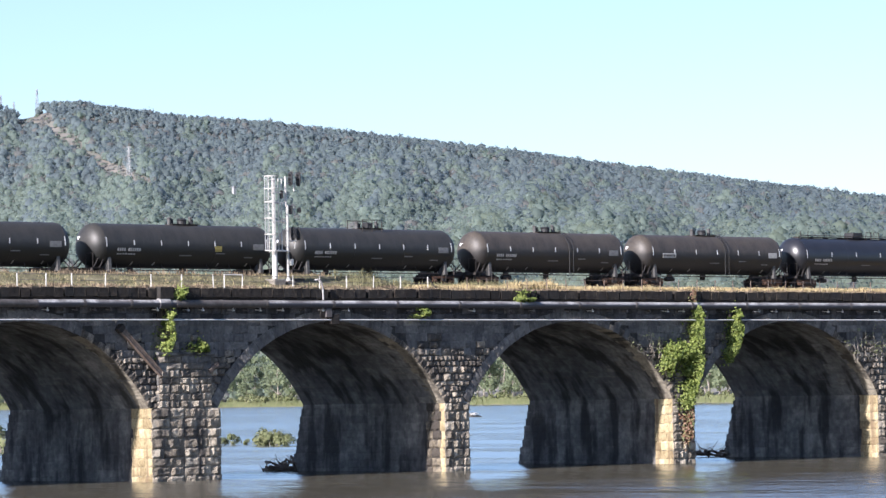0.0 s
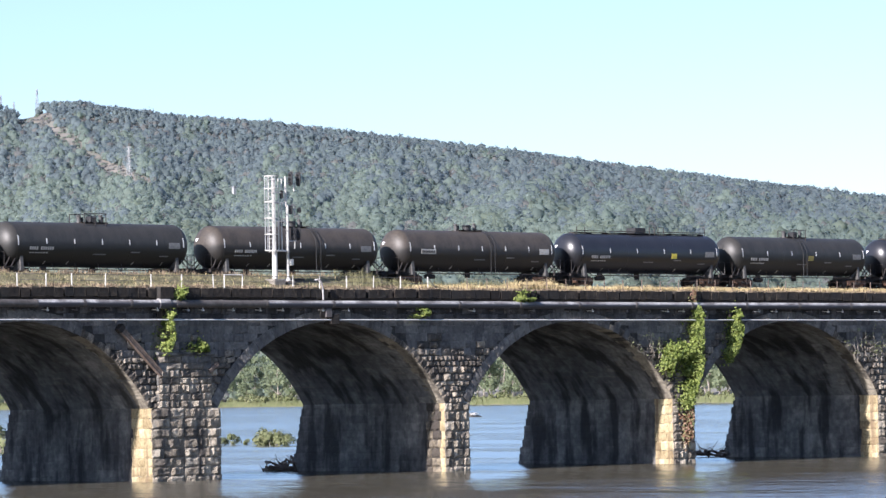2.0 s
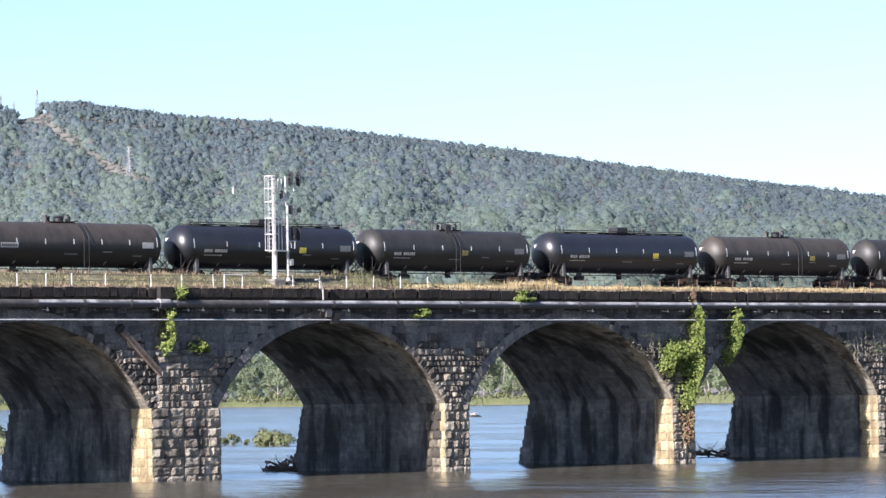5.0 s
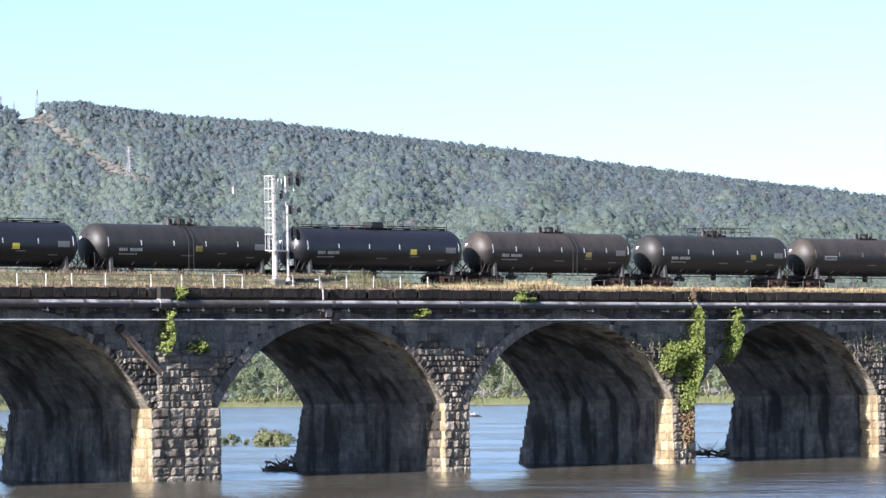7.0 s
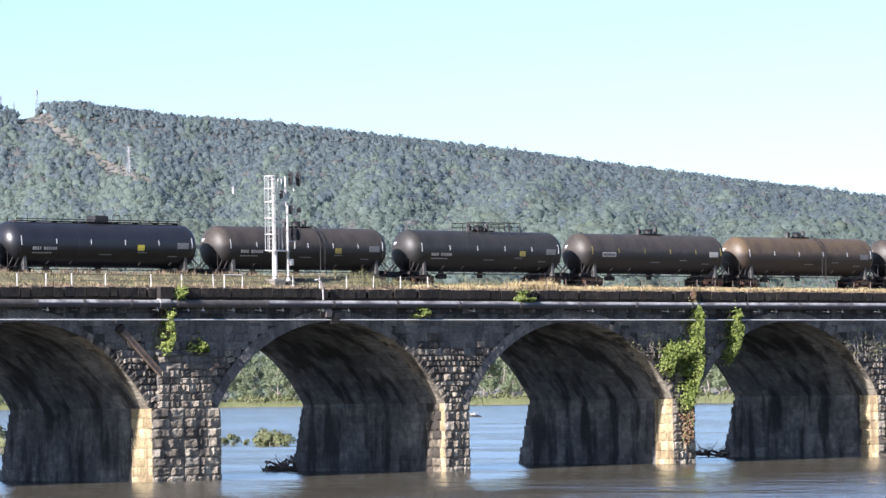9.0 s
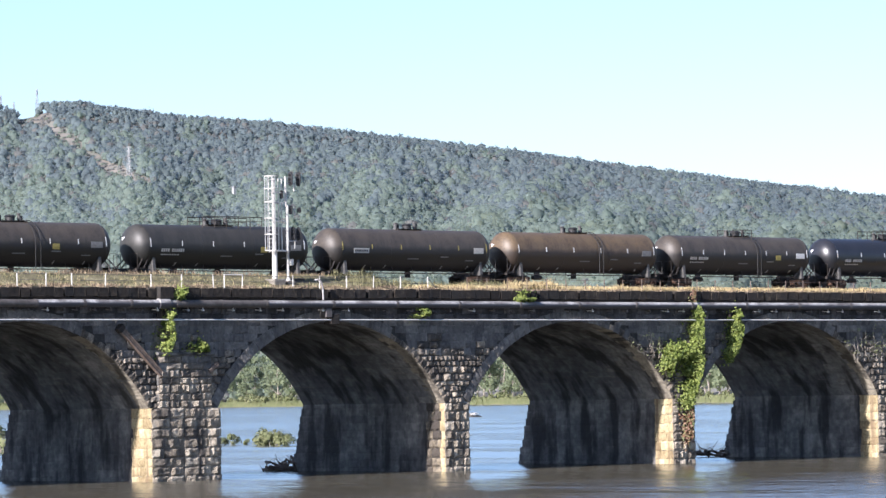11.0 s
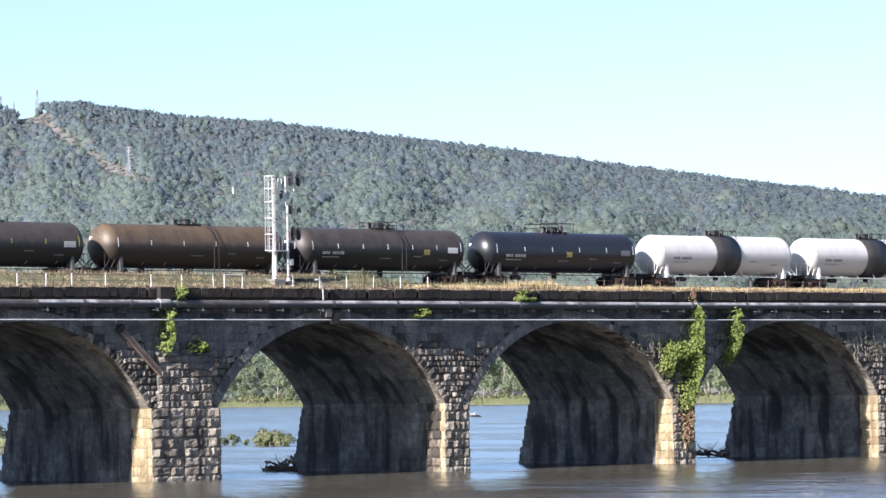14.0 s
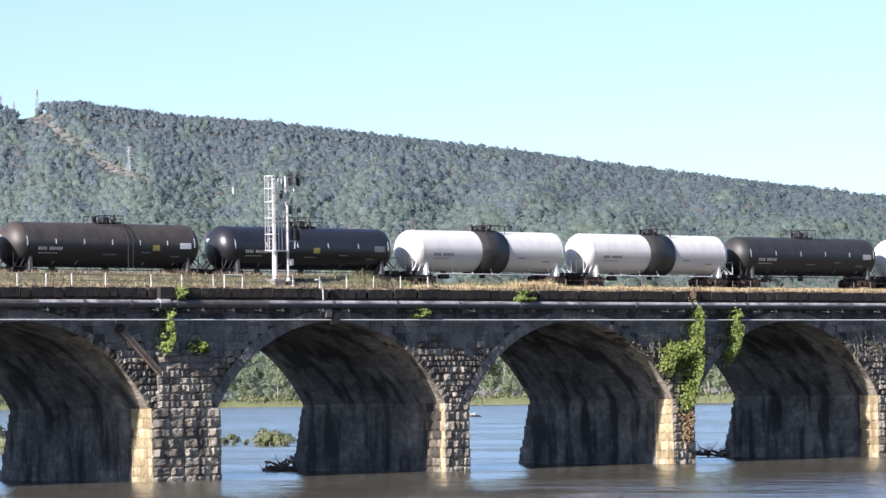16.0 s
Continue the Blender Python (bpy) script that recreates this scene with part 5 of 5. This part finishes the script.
    # markings on the near side
    if not white:
        for i in range(tickn):
            x = -half + 0.03 + (2 * half - 0.06) * i / (tickn - 1)
            edge = i in (0, tickn - 1)
            part("reflector", side_patch(x - 0.038, x + 0.038, 0.0 - 0.12 * edge, 0.36 + 0.18 * edge), M[ticks if not edge or ticks == "mark" else ticks], car)
        for x in (-half + 2.6, -half + 4.6, half * 0.42, half - 1.6):
            part("sill_clip", side_patch(x, x + 0.09, -1.38, -1.16), M["pale_mark"], car)
    mm = M["pale_mark"] if coat != "white" else M["dim_mark"]
    if bars:
        b = bmesh.new()
        x = -half + 1.0
        for i in range(11):
            if i != 4:
                side_patch(x, x + 0.13, -0.42, -0.20, b)
            x += 0.19
        x = -half + 1.0
        for i in range(7):
            side_patch(x, x + 0.16, -0.66, -0.58, b)
            x += 0.24
        tagged(part("lettering", b, mm, car), kind="stuff")
    if boxlabel:
        part("number_panel", side_patch(-half + 1.1, -half + 2.6, -0.30, 0.06), M["pale_mark"], car)
        b = bmesh.new()
        for i in range(8):
            side_patch(-half + 1.2 + i * 0.165, -half + 1.3 + i * 0.165, -0.20, -0.04, b, 0.022)
        tagged(part("lettering", b, M["black"], car), kind="stuff")
    if panel:
        part("data_panel", side_patch(half - 1.35, half - 0.35, -0.22, 0.20), M[panel], car)
    if yellow is not None:
        part("placard", side_patch(yellow - 0.3, yellow + 0.3, -0.38, 0.02), M["yellow_mark" if coat == "blue" and rack == "walk" else "dull_yellow"], car)
    b = bmesh.new()
    side_patch(-half * 0.1, -half * 0.1 + 1.1, -0.72, -0.64, b)
    side_patch(half * 0.35, half * 0.35 + 0.8, -0.55, -0.47, b)
    side_patch(half - 2.1, half - 1.3, -0.80, -0.72, b)
    tagged(part("small_lettering", b, M["dim_mark"], car), kind="stuff")
    if plate:
        xh = -half - HEAD * 0.86
        part("head_plate", boxed(xh - 0.03, xh + 0.12, 0.06, 0.62, TANK_Z + 0.42, TANK_Z + 0.64), M["bright_plate" if plate == "white" else "yellow_mark"], car)
    return car, (L + R - 0.40) / 2


BLACK = "dusty black cylindrical tank car on rusty two-axle trucks"
SOOTY = "brown-black dusty tank car with hatch fittings on top"
WHITE = "white tank car with a broad black band round its middle"
NIGHT = "glossy blue-black tank car with a walkway along its top"
PANEL = "brown-black tank car with a pale number panel on its side"
CARS = [
    (-22.5, -7.85, "black", dict(label=BLACK, hatch=0.3)),
    (-4.7, 10.35, "black", dict(label=BLACK, hatch=0.65, yellow=2.76)),
    (13.5, 28.4, "black", dict(label=BLACK, hatch=0.27, rails=(-1.3, 0.6, 0.62))),
    (31.7, 46.45, "brown", dict(label=SOOTY, hatch=0.42, ladder=1.6)),
    (49.6, 64.7, "brown", dict(label=PANEL, hatch=-0.16, boxlabel=True, bars=False, panel="pale_mark", ladder=1.0)),
    (67.6, 83.1, "blue", dict(label=NIGHT, hatch=-0.08, rack="walk", yellow=2.63, tickn=6)),
    (85.7, 100.75, "black", dict(label="black tank car with glossy domed end and yellow placard", hatch=0.39, rails=(-0.9, 0.6, 0.6), yellow=0.84, ladder=0.0, tickn=6)),
    (104.0, 119.4, "blue", dict(label=NIGHT, hatch=0.25, rack="walk", yellow=2.89, tickn=6)),
    (122.5, 137.5, "brown", dict(label="dusty brown-black tank car with yellow placard", hatch=0.16, yellow=2.93, ladder=1.3)),
    (141.0, 155.65, "black", dict(label="dusty black tank car with railed hatch platform", hatch=0.18, rails=(-2.0, 3.5, 0.62), yellow=3.28, tickn=6)),
    (158.9, 173.8, "brown", dict(label=PANEL, hatch=0.51, boxlabel=True, bars=False, panel="pale_mark", ticks="dull_yellow", tickn=6)),
    (176.75, 191.9, "ochre", dict(label="rust-brown dusty cylindrical tank car", hatch=-0.07, plate="white", ladder=1.4, bars=False, tickn=6)),
    (194.65, 209.8, "brown", dict(label="dark brown tank car with white and yellow side panels", hatch=0.5, rails=(-1.2, 1.0, 0.5), panel="mark", yellow=3.89, ladder=1.5)),
    (213.1, 228.2, "blue", dict(label="blue-black cylindrical tank car with bright domed end", hatch=0.12, rails=(-2.2, 1.4, 0.68), panel="dim_mark", yellow=0.37, tickn=6)),
    (231.4, 246.25, "white", dict(label=WHITE, hatch=0.09, panel=None, plate=None, brace="white_brace", rails=(-0.3, 1.6, 0.4))),
    (249.3, 264.4, "white", dict(label=WHITE, hatch=0.22, panel=None, plate=None, brace="white_brace", rails=(-0.3, 1.6, 0.4))),
    (267.05, 282.4, "black", dict(label=BLACK, hatch=0.07, rails=(-1.4, 1.0, 0.6), panel="pale_mark", tickn=6)),
    (285.6, 300.6, "white", dict(label=WHITE, hatch=0.1, panel=None, plate=None, brace="white_brace", rails=(-0.3, 1.6, 0.4))),
]
train = [build_car(L, R, coat, **how) for L, R, coat, how in CARS]


# ---- stones of the piers, rings and spandrels ----
def stone_shape(seed, back_y=0.25, bulge=0.15):
    """A rock-faced block, one metre by one metre, front at y = 0, uneven."""
    rnd = random.Random(seed)
    b = bmesh.new()
    n = 5
    grid = []
    ridge = [rnd.uniform(-bulge * 1.15, 0.0) for _ in range(n)]
    for i in range(n):
        row = []
        for j in range(n):
            u, w = i / (n - 1) - 0.5, j / (n - 1) - 0.5
            edge = i in (0, n - 1) or j in (0, n - 1)
            y = rnd.uniform(-0.02, 0.03) if edge else rnd.uniform(-bulge, 0.0) * 0.35 + 0.85 * ridge[i]
            k = 1.0 if edge else 1.15
            row.append(b.verts.new((u * 0.985 * k + rnd.uniform(-0.02, 0.02), y, w * 0.97 * k + rnd.uniform(-0.03, 0.03))))
        grid.append(row)
    for i in range(n - 1):
        for j in range(n - 1):
            b.faces.new((grid[i][j], grid[i + 1][j], grid[i + 1][j + 1], grid[i][j + 1]))
    rim = [grid[i][0] for i in range(n)] + [grid[n - 1][j] for j in range(1, n)] + [grid[i][n - 1] for i in range(n - 2, -1, -1)] + [grid[0][j] for j in range(n - 2, 0, -1)]
    back = [b.verts.new((v.co.x, back_y, v.co.z)) for v in rim]
    for i in range(len(rim)):
        j = (i + 1) % len(rim)
        b.faces.new((rim[j], rim[i], back[i], back[j])).material_index = 1
    return b


def library(name, material, count, base, back_y=0.25, flank=None, bulge=0.15):
    out = []
    for i in range(count):
        me = bpy.data.meshes.new(name)
        b = stone_shape(base + i, back_y * (0.8 + 0.04 * (i * 7 % 10)) if back_y > 1 else back_y, bulge)
        b.to_mesh(me)
        b.free()
        me.materials.append(material)
        me.materials.append(flank or material)
        out.append(me)
    return out


LIB = library("stone", M["stone"], 10, 100, bulge=0.15)
SIDE_LIB = library("side_stone", M["side_stone"], 6, 200, bulge=0.05)
STREAKED_LIB = library("side_stone", M["stained_flank"], 6, 200)
RING_LIB = library("ring_stone", M["ring"], 10, 300, 1.25, M["soffit"], bulge=0.07)
SMALL_LIB = library("spandrel_stone", M["wall_stone"], 10, 400, bulge=0.16)
SHADED_LIB = library("spandrel_stone", M["shaded_stone"], 10, 400, bulge=0.05)
DIM_LIB = library("spandrel_stone", M["dim_stone"], 10, 400, bulge=0.04)
SMOOTH_RING_LIB = library("ring_stone", M["dim_stone"], 10, 300, 1.25, M["barrel"], bulge=0.04)
SHAPES = []
for me in SMALL_LIB:
    SHAPES.append((np.array([v.co[:] for v in me.vertices]), [tuple(p.vertices) for p in me.polygons]))


def lay(name, me, parent, m, sx, sz):
    o = new(name, me)
    o.parent = parent
    o.matrix_basis = m @ Matrix.Diagonal((sx, 1, sz, 1))
    return o


def half_open(z, extra):
    """Half the width of an arch's opening, widened by extra, at height z."""
    if z < SPRING:
        return HALF
    r = RADIUS + extra
    k = r * r - (z - ARC_Z) ** 2
    return math.sqrt(k) if k > 0 else 0.0


def split(x0, x1, rnd, usual):
    n = max(1, round((x1 - x0) / usual))
    cuts = [x0] + [x0 + (x1 - x0) * (i + rnd.uniform(-0.25, 0.25)) / n for i in range(1, n)] + [x1]
    return list(zip(cuts, cuts[1:]))


rnd = random.Random(77)
# pier stones, course by course: front faces and the sunlit flanks
for x0, x1 in SEEN_PIERS:
    ob = pier_of[(x0, x1)]
    flank = STREAKED_LIB if x0 == SPAN else SIDE_LIB
    wide = x1 - x0 > 3
    front = -0.32 if wide else 0.0
    z = -0.35
    course = 0
    while z < SPRING - 0.05:
        h = min(rnd.uniform(0.62, 0.74), SPRING - z)
        if SPRING - z - h < 0.25:
            h = SPRING - z
        for a, b in (split(x0, -3.27, rnd, 1.25) + split(-3.20, x1, rnd, 1.25) if wide else split(x0, x1, rnd, 0.95)):
            lay("stone", LIB[rnd.randrange(10)], ob, pose((a + b) / 2, front + rnd.uniform(-0.03, 0.03), z + h / 2, rnd.uniform(-2, 2), 0, rnd.uniform(-2.5, 2.5)), b - a, h)
        # flank towards the sun, its lit strip put in as paler stone
        y = front + 0.02
        reach = 1.75
        while y < reach:
            w = min(rnd.uniform(0.6, 1.1), 1.98 - y) if 1.98 - y > 0.4 else 2.0 - y
            # second pier: narrow pale front stone, darker streaked ones behind
            if y < front + 0.1 and flank is STREAKED_LIB:
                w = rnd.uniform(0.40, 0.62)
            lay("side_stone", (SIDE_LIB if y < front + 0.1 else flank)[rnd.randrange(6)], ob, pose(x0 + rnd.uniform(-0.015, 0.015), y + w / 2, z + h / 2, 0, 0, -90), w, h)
            y += w
        z += h
    if wide:
        z = SPRING
        while z < 8.5:
            h = min(rnd.uniform(0.45, 0.62), 8.6 - z)
            for a, b in split(x0 + 0.7, x1 - 0.7, rnd, 0.9):
                lay("stone", (LIB if z < 6.6 + rnd.uniform(-0.5, 0.5) else SMALL_LIB if z < 7.9 + rnd.uniform(-0.6, 0.6) else DIM_LIB)[rnd.randrange(10)], ob, pose((a + b) / 2, -0.26 + rnd.uniform(-0.02, 0.02), z + h / 2), b - a, h)
            z += h

# ring stones
TURN = math.asin(HALF / RADIUS)
for mid in SEEN_ARCHES:
    n = 46
    for i in range(n):
        t = TURN * (2 * (i + 0.5) / n - 1)
        rough = t > 0.42 + rnd.uniform(-0.12, 0.12)
        deep = rnd.uniform(0.36, 0.62) if rough else RING + rnd.uniform(-0.02, 0.03)
        r = RADIUS + deep / 2 - 0.03
        lay("ring_stone", (RING_LIB if rough else SMOOTH_RING_LIB)[rnd.randrange(10)], arch_of[mid],
            pose(r * math.sin(t), rnd.uniform(-0.05, 0.0), ARC_Z + r * math.cos(t), 0, math.degrees(t), 0), 2 * TURN * r / n * (rnd.uniform(0.85, 1.0) if rough else 1.02), deep)

# lining courses of the vaults, joined: paler towards the open side, cool grey deeper in
for pale_pass in (True, False):
    verts, faces = [], []
    dice = random.Random(52)
    for mid in SEEN_ARCHES:
        n = 46
        for i in range(n):
            t0, t1 = TURN * (2 * i / n - 1) + 0.0006, TURN * (2 * (i + 1) / n - 1) - 0.0006
            y = 1.0 + dice.uniform(0, 0.6)
            while y < DEEP - 0.2:
                w = min(dice.uniform(0.8, 1.7), DEEP - y)
                is_pale = t0 > 0.1 and y < 2.9 + 3.6 * noise.noise(Vector((mid + t0 * 4.0, y * 0.35, 2.0)))
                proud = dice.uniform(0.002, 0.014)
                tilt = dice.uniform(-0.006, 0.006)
                if is_pale == pale_pass:
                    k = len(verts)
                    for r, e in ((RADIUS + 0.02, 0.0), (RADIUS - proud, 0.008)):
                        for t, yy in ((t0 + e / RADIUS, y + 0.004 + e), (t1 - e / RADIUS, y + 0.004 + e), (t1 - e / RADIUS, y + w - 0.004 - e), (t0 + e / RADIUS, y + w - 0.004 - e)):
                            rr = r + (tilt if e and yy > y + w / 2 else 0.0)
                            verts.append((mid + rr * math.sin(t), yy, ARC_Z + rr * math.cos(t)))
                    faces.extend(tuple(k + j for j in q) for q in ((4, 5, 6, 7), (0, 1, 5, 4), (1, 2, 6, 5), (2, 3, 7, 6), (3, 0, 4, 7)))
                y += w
    tagged(bulk("vault_stones", verts, faces, M["pale_lining" if pale_pass else "vault"], bridge), kind="stuff")

# spandrel courses between the rings, joined
verts, faces = [], []


def add_stone(cx, y, cz, w, h):
    v, fs = SHAPES[rnd.randrange(10)]
    k = len(verts)
    flip = rnd.choice((-1, 1))
    lean, yaw, tilt = rnd.uniform(-0.12, 0.12), rnd.uniform(-0.14, 0.14), rnd.uniform(-0.06, 0.06)
    for p in v:
        verts.append((cx + p[0] * w * flip + lean * p[2] * h, y + p[1] + yaw * p[0], cz + p[2] * h + tilt * p[0] * w))
    faces.extend(tuple(k + i for i in (q if flip > 0 else q[::-1])) for q in fs)


z = SPRING
while z < TOP - 0.1:
    h = min(rnd.uniform(0.36, 0.58), TOP - z)
    zm = z + h / 2
    w = half_open(zm, RING + 0.02)
    mids = sorted(SEEN_ARCHES)
    near_w = half_open(zm, 0.42) if w else 0.0
    gaps = [(a + (near_w if zm < 9.6 else w), b - w) for a, b in zip(mids, mids[1:])]
    gaps.append((mids[-1] + w, mids[-1] + BAY - w if w else mids[-1] + HALF))
    gaps.append((mids[0] - HALF, mids[0] - w))
    if not w:
        gaps = [(mids[0] - HALF, mids[-1] + HALF)]
    for a, b in gaps:
        if b - a < 0.2:
            continue
        for p, q in split(a, b, rnd, 0.70 if zm < 9.2 else 1.05):
            # coping's shade put into the colours: darkest near the pipe, dim above 9 m
            if zm > 11.15:
                lay("spandrel_stone", SHADED_LIB[rnd.randrange(10)], bridge, pose((p + q) / 2, rnd.uniform(-0.03, 0.03), zm), q - p, h)
            elif zm > 9.2 + rnd.uniform(-0.9, 0.9):
                lay("spandrel_stone", DIM_LIB[rnd.randrange(10)], bridge, pose((p + q) / 2, rnd.uniform(-0.02, 0.02), zm), q - p, h * 1.02)
            elif -14 < p < 8:
                lay("spandrel_stone", SMALL_LIB[rnd.randrange(10)], bridge, pose((p + q) / 2, rnd.uniform(-0.06, 0.07), zm, 0, rnd.gauss(0, 6), rnd.gauss(0, 5)), (q - p) * rnd.uniform(0.84, 1.0), h * rnd.uniform(0.84, 1.0))
            else:
                add_stone((p + q) / 2, rnd.uniform(-0.06, 0.07), zm, (q - p) * rnd.uniform(0.86, 1.0), h * rnd.uniform(0.84, 1.0))
    z += h
tagged(bulk("spandrel_stones", verts, faces, M["small_stone"], bridge), kind="stuff")

# deeper flank courses, joined; the shade beyond the lit strip is in their colour
verts, faces = [], []
for x0, x1 in SEEN_PIERS:
    z = -0.35
    while z < SPRING - 0.05:
        h = min(0.56, SPRING - z)
        y = 1.98
        end = DEEP + 0.28 * (SPRING - z) + rnd.uniform(-0.05, 0.07)
        while y < end - 0.3:
            w = min(rnd.uniform(0.9, 1.8), end - y)
            v, fs = SHAPES[rnd.randrange(10)]
            k = len(verts)
            for p in v:
                verts.append((x0 + p[1] * 0.25 + 0.02, y + w / 2 - p[0] * w, z + h / 2 + p[2] * h))
            faces.extend(tuple(k + i for i in q) for q in fs)
            y += w
        z += h
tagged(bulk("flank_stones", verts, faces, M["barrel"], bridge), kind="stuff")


def motions():
    """The train rolls steadily along the bridge; its wheels turn with it."""
    for car, start in train:
        walk(car, [(float(k), pose(start - 12.897 * k + 0.00068 * k * k, TRACK_Y, RAIL_Z)) for k in range(17)])
        for truck in car.children:
            for axle in truck.children:
                if axle.name.startswith("wheelset"):
                    x, y, z = axle.location
                    walk(axle, [(k / FPS, pose(x, y, z, 0, -math.degrees(12.897 * k / FPS / 0.46), 0)) for k in range(16 * FPS + 1)])


motions()
